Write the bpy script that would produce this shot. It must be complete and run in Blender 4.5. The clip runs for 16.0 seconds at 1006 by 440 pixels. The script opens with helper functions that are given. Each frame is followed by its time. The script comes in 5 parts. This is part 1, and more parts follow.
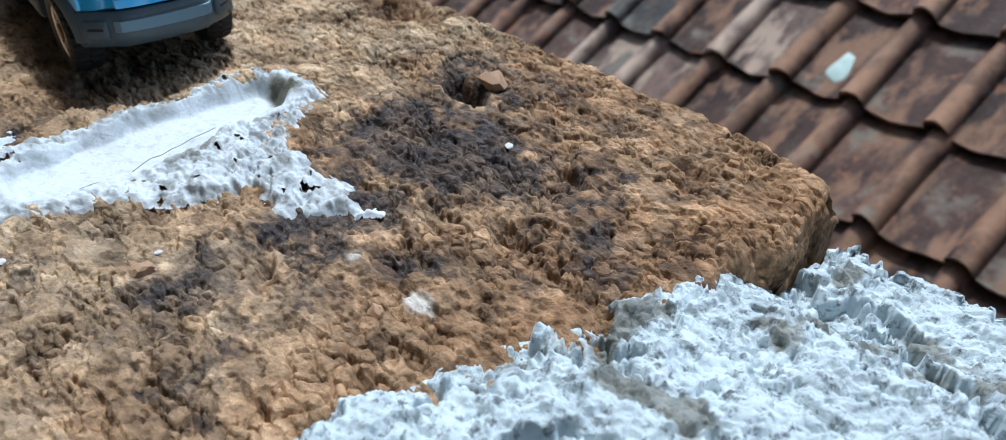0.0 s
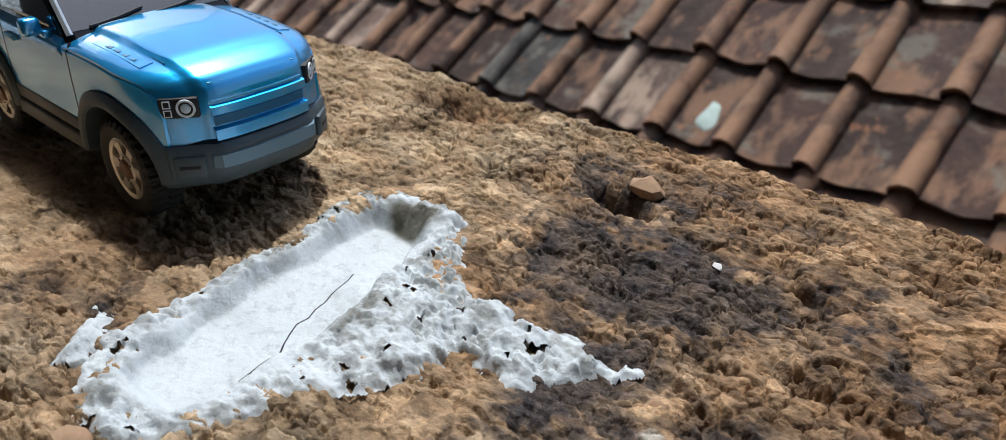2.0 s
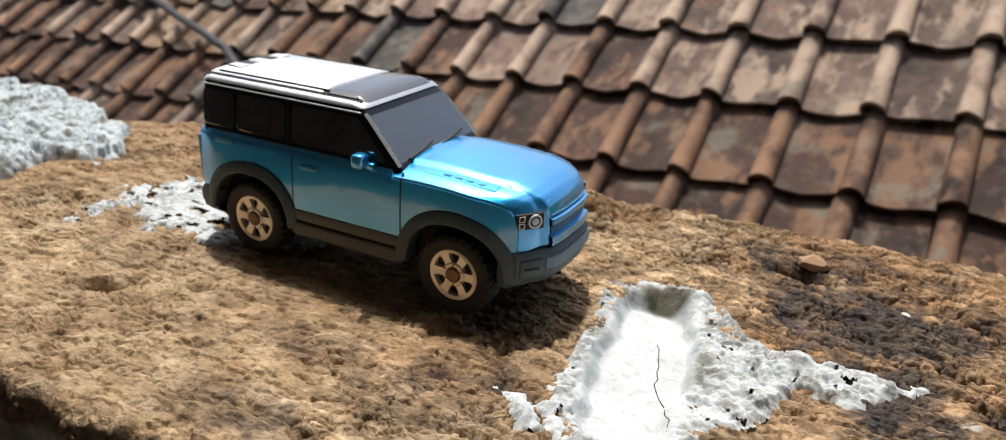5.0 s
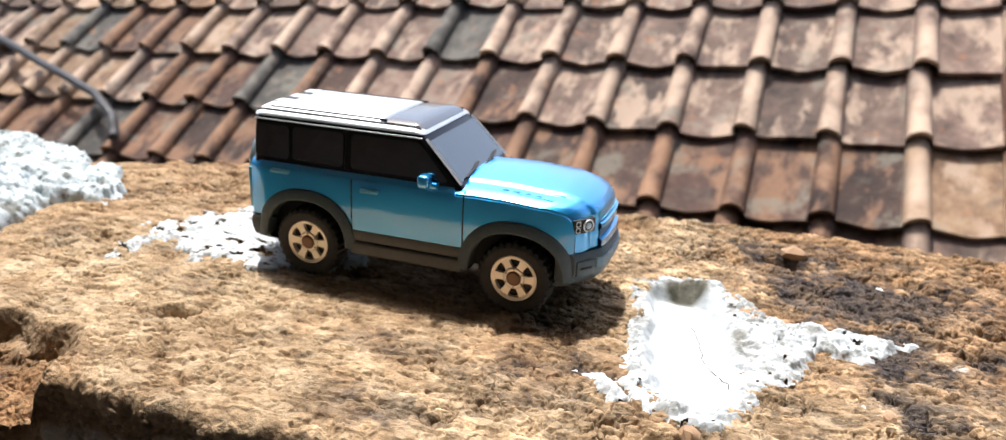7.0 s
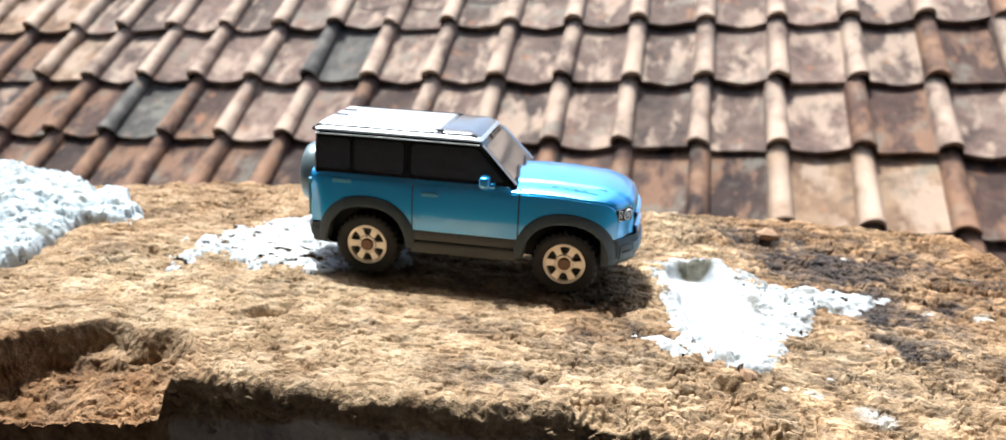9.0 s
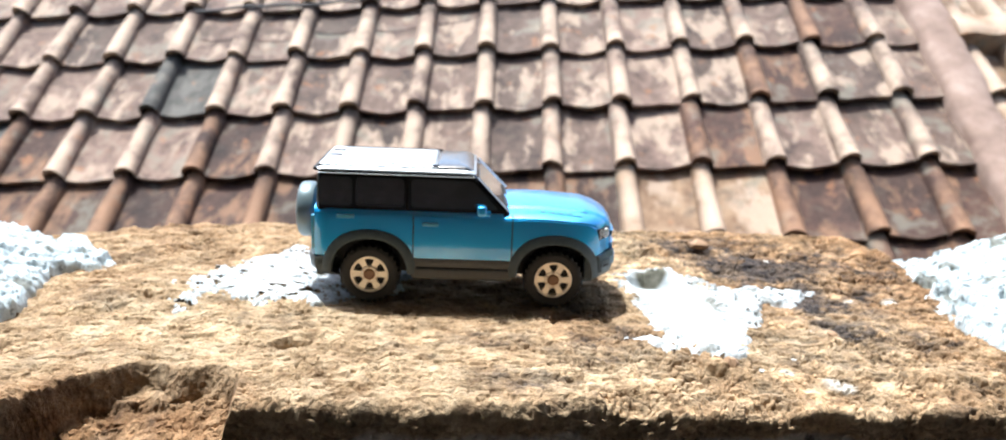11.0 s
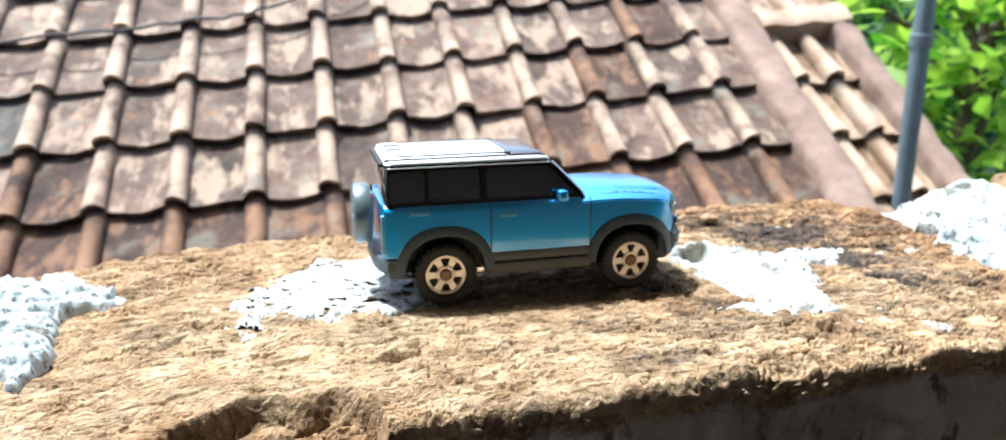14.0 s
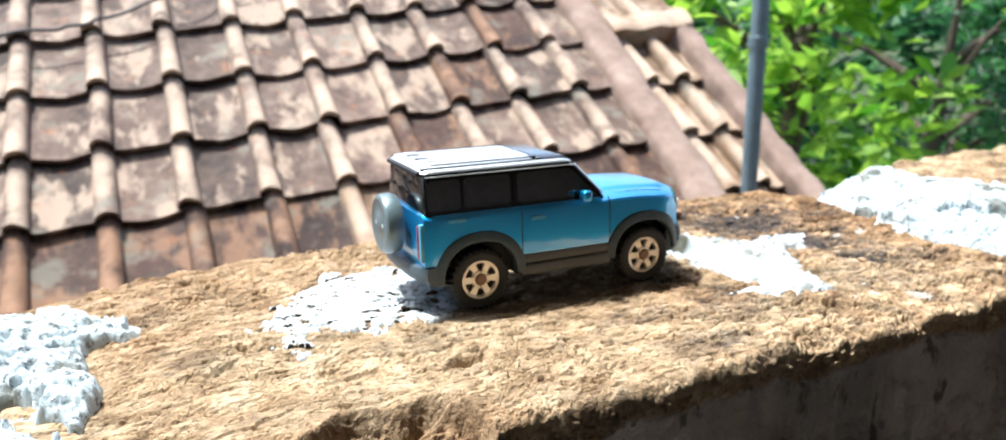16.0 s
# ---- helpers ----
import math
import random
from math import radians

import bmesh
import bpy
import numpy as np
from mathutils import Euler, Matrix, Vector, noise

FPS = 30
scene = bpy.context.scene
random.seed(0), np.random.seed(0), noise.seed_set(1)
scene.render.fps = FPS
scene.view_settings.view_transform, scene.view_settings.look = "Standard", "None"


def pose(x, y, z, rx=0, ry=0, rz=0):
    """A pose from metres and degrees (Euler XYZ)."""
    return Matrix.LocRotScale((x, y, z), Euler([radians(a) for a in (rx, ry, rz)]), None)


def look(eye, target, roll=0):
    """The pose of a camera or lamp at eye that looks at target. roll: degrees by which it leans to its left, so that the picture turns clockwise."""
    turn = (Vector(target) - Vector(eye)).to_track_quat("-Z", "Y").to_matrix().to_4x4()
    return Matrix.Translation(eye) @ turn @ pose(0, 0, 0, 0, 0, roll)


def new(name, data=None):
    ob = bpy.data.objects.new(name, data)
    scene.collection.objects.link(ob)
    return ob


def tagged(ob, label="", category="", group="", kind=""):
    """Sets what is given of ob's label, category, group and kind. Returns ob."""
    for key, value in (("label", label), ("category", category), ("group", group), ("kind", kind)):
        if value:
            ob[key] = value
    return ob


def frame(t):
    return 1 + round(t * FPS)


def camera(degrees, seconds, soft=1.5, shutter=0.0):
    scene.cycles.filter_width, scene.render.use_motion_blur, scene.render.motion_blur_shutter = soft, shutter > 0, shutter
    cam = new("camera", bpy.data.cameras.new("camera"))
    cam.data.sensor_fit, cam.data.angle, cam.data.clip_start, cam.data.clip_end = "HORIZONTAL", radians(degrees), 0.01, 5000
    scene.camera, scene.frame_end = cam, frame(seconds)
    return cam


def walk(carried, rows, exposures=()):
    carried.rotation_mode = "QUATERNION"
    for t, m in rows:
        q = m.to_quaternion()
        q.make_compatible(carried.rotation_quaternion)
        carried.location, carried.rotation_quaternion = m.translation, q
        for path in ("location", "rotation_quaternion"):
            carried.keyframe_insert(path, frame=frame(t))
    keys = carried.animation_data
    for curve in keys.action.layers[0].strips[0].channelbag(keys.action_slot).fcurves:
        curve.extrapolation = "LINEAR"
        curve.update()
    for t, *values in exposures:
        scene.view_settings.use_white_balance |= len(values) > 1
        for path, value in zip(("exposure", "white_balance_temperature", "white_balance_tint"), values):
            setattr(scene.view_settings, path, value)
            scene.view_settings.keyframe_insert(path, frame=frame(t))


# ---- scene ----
cam = camera(63.4, 16.0, soft=0.5)
METRES, EYE, TURN = 0.315, 0.0536, 49.6
ROWS = [
    (0.0, 0.0, 0.0, 0.0, -0.16, -34.11, 0.24),
    (0.5, -0.0258, 0.0354, -0.001, -2.85, -32.4, -0.11),
    (1.0, -0.0549, 0.0573, -0.0008, -5.63, -31.52, -0.25),
    (1.5, -0.0886, 0.0693, -0.003, -8.36, -30.7, -0.11),
    (2.0, -0.1266, 0.0727, -0.0037, -10.76, -29.79, -0.16),
    (2.5, -0.1688, 0.0734, -0.003, -12.87, -28.54, -0.36),
    (3.0, -0.2126, 0.0736, 0.0027, -15.14, -27.16, -0.86),
    (3.5, -0.2544, 0.074, 0.0099, -17.45, -25.77, -1.43),
    (4.0, -0.2908, 0.0731, 0.0182, -19.58, -24.43, -1.96),
    (4.5, -0.3214, 0.0685, 0.0235, -21.83, -23.44, -2.23),
    (7.0, -0.4502, 0.0604, 0.0293, -33.1, -19.85, -2.26),
    (7.5, -0.4797, 0.0675, 0.0297, -34.99, -19.51, -2.09),
    (8.0, -0.5111, 0.072, 0.0266, -37.2, -19.25, -1.91),
    (8.5, -0.5408, 0.0726, 0.0285, -39.77, -18.64, -2.14),
    (11.0, -0.675, 0.1102, 0.0432, -53.78, -15.79, -2.42),
    (11.5, -0.6861, 0.129, 0.0395, -56.22, -14.88, -2.13),
    (12.0, -0.6967, 0.1492, 0.0354, -58.45, -15.06, -1.4),
    (12.5, -0.7061, 0.1724, 0.0317, -60.62, -15.1, -1.11),
    (13.0, -0.7171, 0.2003, 0.0289, -62.59, -14.66, -0.79),
    (13.5, -0.7275, 0.2313, 0.0234, -64.47, -14.5, -0.4),
    (14.0, -0.7383, 0.2613, 0.0159, -66.72, -14.55, 0.04),
    (14.5, -0.7496, 0.2909, 0.0101, -69.2, -14.35, 0.44),
    (15.0, -0.7614, 0.319, 0.0076, -71.75, -14.04, 0.96),
    (15.5, -0.7737, 0.3419, 0.0108, -74.29, -14.01, 0.94),
    (16.0, -0.7869, 0.3652, 0.018, -77.41, -14.14, 0.54),
]
EXPOSURES = [(0.0, 0.38, 5450, 5), (1.5, 0.28, 6000, 7), (2.5, 0.16, 6150, 8), (3.5, 0.12, 6500, 8), (4.5, 0.29, 6850, 9), (7.0, 1.15, 6600, 11), (8.0, 1.25, 6350, 9), (11.0, 1.50, 6050, 6), (13.0, 1.56, 6000, 5), (16.0, 1.49, 6050, 5)]
walk(cam, [(t, pose(0.1585, -0.0286, EYE, 0, 0, TURN) @ pose(METRES * x, METRES * y, METRES * z, 90 + pitch, roll, yaw)) for t, x, y, z, yaw, pitch, roll in ROWS], EXPOSURES)
# shallow focus of a phone held close to a small subject
cam.data.dof.use_dof = True
cam.data.dof.focus_distance = 0.095
cam.data.dof.aperture_fstop = 48.0

# ---- light ----
SUN_EL, SUN_AZ = 70.0, -38.0          # degrees; azimuth from +y towards +x
world = bpy.data.worlds.new("sky")
scene.world = world
world.use_nodes = True
wn = world.node_tree
sky = wn.nodes.new("ShaderNodeTexSky")
sky.sky_type, sky.sun_disc = "NISHITA", False
sky.sun_elevation, sky.sun_rotation = radians(SUN_EL), radians(SUN_AZ)
sky.air_density, sky.dust_density = 1.0, 4.0
wn.links.new(sky.outputs[0], wn.nodes["Background"].inputs[0])
wn.nodes["Background"].inputs[1].default_value = 0.13
sun = new("sun", bpy.data.lights.new("sun", "SUN"))
sun.data.energy, sun.data.angle, sun.data.color = 3.0, radians(3.0), (1.0, 0.98, 0.955)
az, el = radians(SUN_AZ), radians(SUN_EL)
sun.matrix_world = look((5 * math.sin(az) * math.cos(el), 5 * math.cos(az) * math.cos(el), 5 * math.sin(el)), (0, 0, 0))


# ---- materials ----
class Mat:
    """A node material under construction."""

    def __init__(self, name, rough=0.6, metal=0.0, spec=0.5):
        self.m = bpy.data.materials.new(name)
        self.m.use_nodes = True
        self.t = self.m.node_tree
        self.b = self.t.nodes["Principled BSDF"]
        self.b.inputs["Roughness"].default_value = rough
        self.b.inputs["Metallic"].default_value = metal
        self.b.inputs["Specular IOR Level"].default_value = spec

    def node(self, kind, **values):
        n = self.t.nodes.new("ShaderNode" + kind)
        for k, v in values.items():
            n.inputs[k.replace("_", " ")].default_value = v
        return n

    def link(self, a, b):
        self.t.links.new(a, b)

    def coords(self, shift=False):
        tc = self.t.nodes.new("ShaderNodeTexCoord")
        if not shift:
            return tc.outputs["Object"]
        info = self.t.nodes.new("ShaderNodeObjectInfo")
        add = self.node("VectorMath")
        self.link(tc.outputs["Object"], add.inputs[0])
        self.link(info.outputs["Location"], add.inputs[1])
        return add.outputs[0]

    def noise(self, co, scale, detail=4.0, rough=0.55, stretch=None):
        if stretch:
            mp = self.t.nodes.new("ShaderNodeMapping")
            mp.inputs["Scale"].default_value = stretch
            self.link(co, mp.inputs["Vector"])
            co = mp.outputs[0]
        n = self.node("TexNoise", Scale=scale, Detail=detail, Roughness=rough)
        self.link(co, n.inputs["Vector"])
        return n.outputs[0]

    def ramp(self, fac, stops):
        r = self.t.nodes.new("ShaderNodeValToRGB")
        e = r.color_ramp.elements
        while len(e) < len(stops):
            e.new(0.5)
        for s, (p, c) in zip(e, stops):
            s.position = p
            s.color = (*c, 1.0) if isinstance(c, tuple) else (c, c, c, 1.0)
        self.link(fac, r.inputs[0])
        return r.outputs[0]

    def mix(self, fac, a, b, mode="MIX"):
        n = self.t.nodes.new("ShaderNodeMix")
        n.data_type, n.blend_type = "RGBA", mode
        for sock, v in ((n.inputs[0], fac), (n.inputs[6], a), (n.inputs[7], b)):
            if isinstance(v, (int, float)):
                sock.default_value = v
            elif isinstance(v, tuple):
                sock.default_value = (*v, 1.0)
            else:
                self.link(v, sock)
        return n.outputs[2]

    def color(self, c):
        if isinstance(c, tuple):
            self.b.inputs["Base Color"].default_value = (*c, 1.0)
        else:
            self.link(c, self.b.inputs["Base Color"])
        return self

    def rough(self, fac):
        self.link(fac, self.b.inputs["Roughness"])

    def attr(self, name):
        a = self.t.nodes.new("ShaderNodeAttribute")
        a.attribute_name = name
        return a.outputs["Fac"]

    def bump(self, height, distance, strength=1.0):
        n = self.node("Bump", Strength=strength, Distance=distance)
        self.link(height, n.inputs["Height"])
        self.link(n.outputs[0], self.b.inputs["Normal"])
        return self


def brick_material():
    m = Mat("old_brick", 0.92, spec=0.2)
    co = m.coords()
    large = m.noise(co, 28, 4, 0.6)
    mid = m.noise(co, 160, 5, 0.65)
    fine = m.noise(co, 900, 4, 0.7)
    clay = m.ramp(mid, [(0.30, (0.24, 0.156, 0.088)), (0.48, (0.39, 0.282, 0.170)), (0.70, (0.54, 0.425, 0.285))])
    rust_shade = m.ramp(mid, [(0.30, (0.125, 0.062, 0.028)), (0.50, (0.27, 0.142, 0.065)), (0.7, (0.43, 0.245, 0.12))])
    c = m.mix(m.ramp(large, [(0.45, 0.0), (0.66, 0.35)]), clay, rust_shade)
    c = m.mix(m.mix(1.0, m.attr("rust_shade"), m.ramp(mid, [(0.25, 1.0), (0.75, 0.7)]), "MULTIPLY"), c, rust_shade)
    grain = m.ramp(fine, [(0.28, 0.45), (0.5, 0.97), (0.72, 1.2)])
    c = m.mix(0.6, c, grain, "MULTIPLY")
    cell = m.node("TexVoronoi", Scale=1150.0)
    m.link(co, cell.inputs["Vector"])
    c = m.mix(0.3, c, m.ramp(cell.outputs["Color"], [(0.15, 0.45), (0.45, 0.97), (0.8, 1.25)]), "MULTIPLY")
    c = m.mix(0.85, c, m.ramp(m.attr("tone"), [(0.12, 0.30), (0.34, 0.78), (0.6, 1.06), (0.9, 1.65)]), "MULTIPLY")
    soot = m.mix(1.0, m.attr("soot"), m.ramp(mid, [(0.3, 1.0), (0.7, 0.75)]), "MULTIPLY")
    c = m.mix(soot, c, m.ramp(fine, [(0.35, (0.018, 0.017, 0.020)), (0.55, (0.058, 0.051, 0.050)), (0.72, (0.17, 0.14, 0.12))]))
    c = m.mix(m.attr("dust"), c, m.ramp(fine, [(0.3, (0.42, 0.38, 0.32)), (0.7, (0.66, 0.62, 0.55))]))
    skin = m.ramp(m.noise(co, 60, 5, 0.6), [(0.3, (0.36, 0.30, 0.24)), (0.5, (0.50, 0.42, 0.34)), (0.7, (0.62, 0.53, 0.44))])
    skin = m.mix(m.ramp(m.noise(co, 55, 4, 0.6, (1.0, 1.0, 0.22)), [(0.50, 0.0), (0.62, 0.65)]), skin, (0.22, 0.20, 0.18))
    skin = m.mix(m.ramp(m.noise(co, 150, 3, 0.6, (1.0, 1.0, 0.45)), [(0.62, 0.0), (0.68, 0.8)]), skin, (0.10, 0.085, 0.07))
    c = m.mix(m.attr("coat"), c, skin)
    m.color(c)
    return m.bump(m.noise(co, 1100, 5, 0.62), 0.0006, 1.0).m


def mortar_material(name, tint, grit, relief):
    m = Mat(name, 0.9, spec=0.2)
    co = m.coords()
    c = m.ramp(m.noise(co, 110, 5, 0.6), [(0.3, tuple(v * 0.78 for v in tint)), (0.6, tint)])
    specks = m.ramp(m.noise(co, 620, 4, 0.7), [(0.36, 0.22), (0.47, 1.0)])
    c = m.mix(grit, c, specks, "MULTIPLY")
    # in the lime trough this mask also carries painted wall shade
    c = m.mix(m.attr("dirt"), c, m.ramp(m.noise(co, 400, 4), [(0.3, (0.06, 0.06, 0.042)), (0.7, (0.22, 0.21, 0.17))]))
    m.color(c)
    return m.bump(m.noise(co, 900, 6, 0.72), relief, 0.9).m


def tile_material(name, tones, bleached_lit=(0.48, 0.36, 0.265)):
    m = Mat(name, 0.8, spec=0.35)
    co = m.coords(True)
    info = m.t.nodes.new("ShaderNodeObjectInfo")
    body = m.ramp(m.noise(co, 13, 6, 0.68), [(0.33, tones[0]), (0.5, tones[1]), (0.68, tones[2])])
    per = m.ramp(info.outputs["Random"], [(0.0, 0.45), (0.3, 0.70), (0.7, 0.87), (1.0, 1.08)])
    c = m.mix(1.0, body, per, "MULTIPLY")
    c = m.mix(m.ramp(m.noise(co, 22, 6, 0.7), [(0.52, 0.0), (0.66, 0.7)]), c, (0.085, 0.063, 0.046))
    c = m.mix(m.ramp(m.noise(co, 17, 4, 0.6, (1.0, 0.5, 1.0)), [(0.50, 0.0), (0.60, 0.75)]), c, tuple(0.8 * v for v in bleached_lit))
    c = m.mix(m.ramp(m.noise(co, 13, 4, 0.6), [(0.57, 0.0), (0.65, 0.6)]), c, (0.15, 0.145, 0.115))
    c = m.mix(m.ramp(m.noise(co, 27, 3, 0.6), [(0.63, 0.0), (0.70, 0.55)]), c, (0.26, 0.115, 0.05))
    # roll crests coloured paler: the light they catch painted in, along with bleaching
    sep = m.t.nodes.new("ShaderNodeSeparateXYZ")
    m.link(m.coords(), sep.inputs[0])
    lit_crest = m.ramp(sep.outputs["Z"], [(0.018, 0.0), (0.038, 0.8)])
    worn = m.mix(1.0, lit_crest, m.ramp(m.noise(co, 11, 4, 0.6), [(0.36, 0.0), (0.56, 1.0)]), "MULTIPLY")
    c = m.mix(worn, c, bleached_lit)
    m.color(c)
    return m.bump(m.noise(co, 120, 5, 0.65), 0.004, 0.5).m


def plain(name, c, rough=0.5, metal=0.0, coat=0.0, spec=0.5, grain=0.0, scale=900, coat_ior=1.5, coat_rough=0.08):
    m = Mat(name, rough, metal, spec)
    m.b.inputs["Coat Weight"].default_value = coat
    m.b.inputs["Coat Roughness"].default_value = coat_rough
    m.b.inputs["Coat IOR"].default_value = coat_ior
    co = m.coords()
    n = m.noise(co, scale, 4, 0.6)
    if grain:
        m.color(m.mix(grain, c, m.ramp(n, [(0.3, 0.6), (0.7, 1.3)]), "MULTIPLY"))
    else:
        m.color(c)
    r = m.ramp(m.noise(co, scale * 0.06, 2), [(0.3, max(0.02, rough * 0.8)), (0.7, min(1.0, rough * 1.2))])
    m.rough(r)
    return m.m


def plaster_material(name, tones, scale):
    m = Mat(name, 0.9, spec=0.2)
    co = m.coords()
    c = m.ramp(m.noise(co, scale, 6, 0.65), [(0.3, tones[0]), (0.55, tones[1]), (0.75, tones[2])])
    m.color(c)
    return m.bump(m.noise(co, scale * 12, 5, 0.65), 0.01 / scale, 0.7).m


def leaf_material(name, dark, light):
    m = Mat(name, 0.45, spec=0.4)
    geo = m.t.nodes.new("ShaderNodeNewGeometry")
    c = m.ramp(geo.outputs["Random Per Island"], [(0.0, dark), (0.6, tuple((a + b) / 2 for a, b in zip(dark, light))), (1.0, light)])
    m.color(c)
    tr = m.node("BsdfTranslucent")
    m.link(c, tr.inputs["Color"])
    mixer = m.node("MixShader", Fac=0.55)
    m.link(m.b.outputs[0], mixer.inputs[1])
    m.link(tr.outputs[0], mixer.inputs[2])
    m.link(mixer.outputs[0], m.t.nodes["Material Output"].inputs[0])
    return m.m


BRICK = brick_material()
MORTAR = mortar_material("pale_mortar", (0.58, 0.66, 0.69), 0.85, 0.0005)
LIME = mortar_material("white_lime_mortar", (0.60, 0.645, 0.665), 0.22, 0.00035)
TILE = tile_material("weathered_clay_tile", ((0.052, 0.033, 0.026), (0.148, 0.097, 0.074), (0.27, 0.19, 0.145)))
TILE_RED = tile_material("dark_reddish_clay_tile", ((0.022, 0.011, 0.008), (0.064, 0.032, 0.022), (0.13, 0.072, 0.048)), (0.27, 0.15, 0.085))
TILE_DARK = tile_material("mossy_clay_tile", ((0.035, 0.034, 0.030), (0.068, 0.064, 0.056), (0.12, 0.108, 0.092)), (0.15, 0.14, 0.12))
TILE_WARM = tile_material("ochre_clay_tile", ((0.12, 0.066, 0.036), (0.26, 0.165, 0.098), (0.40, 0.29, 0.19)))
CEMENT = plaster_material("brown_cement", ((0.17, 0.115, 0.09), (0.28, 0.20, 0.16), (0.38, 0.29, 0.24)), 14)
PLASTER = plaster_material("grey_brown_plaster", ((0.07, 0.055, 0.045), (0.13, 0.10, 0.08), (0.20, 0.15, 0.11)), 30)
ROOM = plaster_material("bare_cement_wall", ((0.28, 0.265, 0.245), (0.36, 0.34, 0.32), (0.44, 0.42, 0.40)), 4)
EARTH = plaster_material("grassy_earth", ((0.03, 0.04, 0.015), (0.05, 0.07, 0.025), (0.10, 0.09, 0.05)), 1.5)
PAINT = plain("blue_car_paint", (0.02, 0.42, 0.90), 0.36, 0.8, 1.0, coat_ior=2.1, coat_rough=0.09)
GLASS = plain("black_tinted_glass", (0.006, 0.006, 0.007), 0.06, spec=0.5)
SMOKE = plain("smoky_side_glass", (0.024, 0.020, 0.018), 0.10, coat=1.0, coat_ior=1.7, coat_rough=0.06)
SEAM = plain("black_window_seam", (0.004, 0.004, 0.004), 0.5, spec=0.2)
SILVER = plain("silver_roof_paint", (0.62, 0.66, 0.69), 0.44, 0.7, 0.35, coat_ior=1.7, coat_rough=0.2)
PLASTIC = plain("dark_grey_plastic", (0.070, 0.098, 0.112), 0.42, grain=0.3)
SILL = plain("grey_brown_sill_plastic", (0.095, 0.098, 0.096), 0.45, grain=0.3)
CHASSIS = plain("black_chassis", (0.010, 0.010, 0.011), 0.6)
RUBBER = plain("black_rubber", (0.012, 0.012, 0.012), 0.65, grain=0.4)
GOLD = plain("pale_gold_rim", (0.88, 0.80, 0.67), 0.25, 0.45)
BRONZE = plain("brown_hub", (0.22, 0.12, 0.07), 0.45, 0.3)
CHROME = plain("pale_silver_print", (0.62, 0.68, 0.72), 0.35, 0.3)
SKID = plain("blue_grey_skid_plate", (0.16, 0.25, 0.31), 0.4, 0.2)
BLUE_DARK = plain("dark_blue_print", (0.005, 0.13, 0.25), 0.35)
MARK = plain("pale_blue_print", (0.10, 0.42, 0.64), 0.35, 0.2)
WHITE = plain("white_print", (0.8, 0.85, 0.88), 0.4)
RED = plain("red_lamp", (0.35, 0.02, 0.04), 0.3, coat=0.5)
CLEAR = plain("pale_lamp", (0.55, 0.66, 0.75), 0.2, coat=0.5)
STEEL = plain("grey_painted_steel", (0.15, 0.21, 0.24), 0.45, 0.2, grain=0.4, scale=30)
CABLE = plain("black_cable", (0.02, 0.02, 0.022), 0.5)
BARK = plain("brown_bark", (0.09, 0.065, 0.045), 0.9, grain=0.6, scale=20)
LEAF = leaf_material("bright_leaves", (0.07, 0.24, 0.015), (0.48, 0.70, 0.08))
LEAF_DEEP = leaf_material("deep_green_leaves", (0.006, 0.045, 0.022), (0.09, 0.26, 0.075))
STONE = plain("orange_grit_stone", (0.34, 0.215, 0.125), 0.9, grain=0.5)
CHALK = plain("white_chalk_grit", (0.52, 0.52, 0.49), 0.9, grain=0.3)


# ---- mesh helpers ----
def finish(ob, mat, smooth):
    ob.data.materials.append(mat)
    if smooth:
        ob.data.polygons.foreach_set("use_smooth", [True] * len(ob.data.polygons))


def part(name, bm, mat, parent=None, label="", scale=1.0, smooth=True, sharp=35):
    """One mesh object from a bmesh, under a thing or a part."""
    bmesh.ops.recalc_face_normals(bm, faces=bm.faces)
    me = bpy.data.meshes.new(name)
    if scale != 1.0:
        bmesh.ops.scale(bm, vec=(scale,) * 3, verts=bm.verts)
    bm.to_mesh(me)
    bm.free()
    ob = new(name, me)
    finish(ob, mat, smooth)
    if smooth and sharp:
        me.set_sharp_from_angle(angle=radians(sharp))
    ob.parent = parent
    if label:
        tagged(ob, label)
    return ob


def box(bm, x0, x1, y0, y1, z0, z1, bevel=0.0, segments=2):
    r = bmesh.ops.create_cube(bm, size=1.0)
    for v in r["verts"]:
        v.co = Vector((x0 + (v.co.x + 0.5) * (x1 - x0), y0 + (v.co.y + 0.5) * (y1 - y0), z0 + (v.co.z + 0.5) * (z1 - z0)))
    if bevel:
        edges = list({e for v in r["verts"] for e in v.link_edges})
        bmesh.ops.bevel(bm, geom=edges, offset=bevel, segments=segments, profile=0.5, affect="EDGES")
    return bm


def lathe(bm, profile, segments=40, axis="Y", centre=(0, 0, 0)):
    """A solid of revolution about the y axis; profile is (radius, y)."""
    rings = []
    for r, y in profile:
        ring = []
        for k in range(segments):
            a = 2 * math.pi * k / segments
            ring.append(bm.verts.new((centre[0] + r * math.cos(a), centre[1] + y, centre[2] + r * math.sin(a))))
        rings.append(ring)
    for a, b in zip(rings, rings[1:]):
        for k in range(segments):
            bm.faces.new((a[k], a[(k + 1) % segments], b[(k + 1) % segments], b[k]))
    for ring in (rings[0], rings[-1]):
        bm.faces.new(ring)
    return bm


def loft(bm, rings, cap=True):
    vs = [[bm.verts.new(p) for p in ring] for ring in rings]
    n = len(vs[0])
    for a, b in zip(vs, vs[1:]):
        for k in range(n):
            bm.faces.new((a[k], a[(k + 1) % n], b[(k + 1) % n], b[k]))
    if cap:
        bm.faces.new(vs[0])
        bm.faces.new(vs[-1])
    return bm


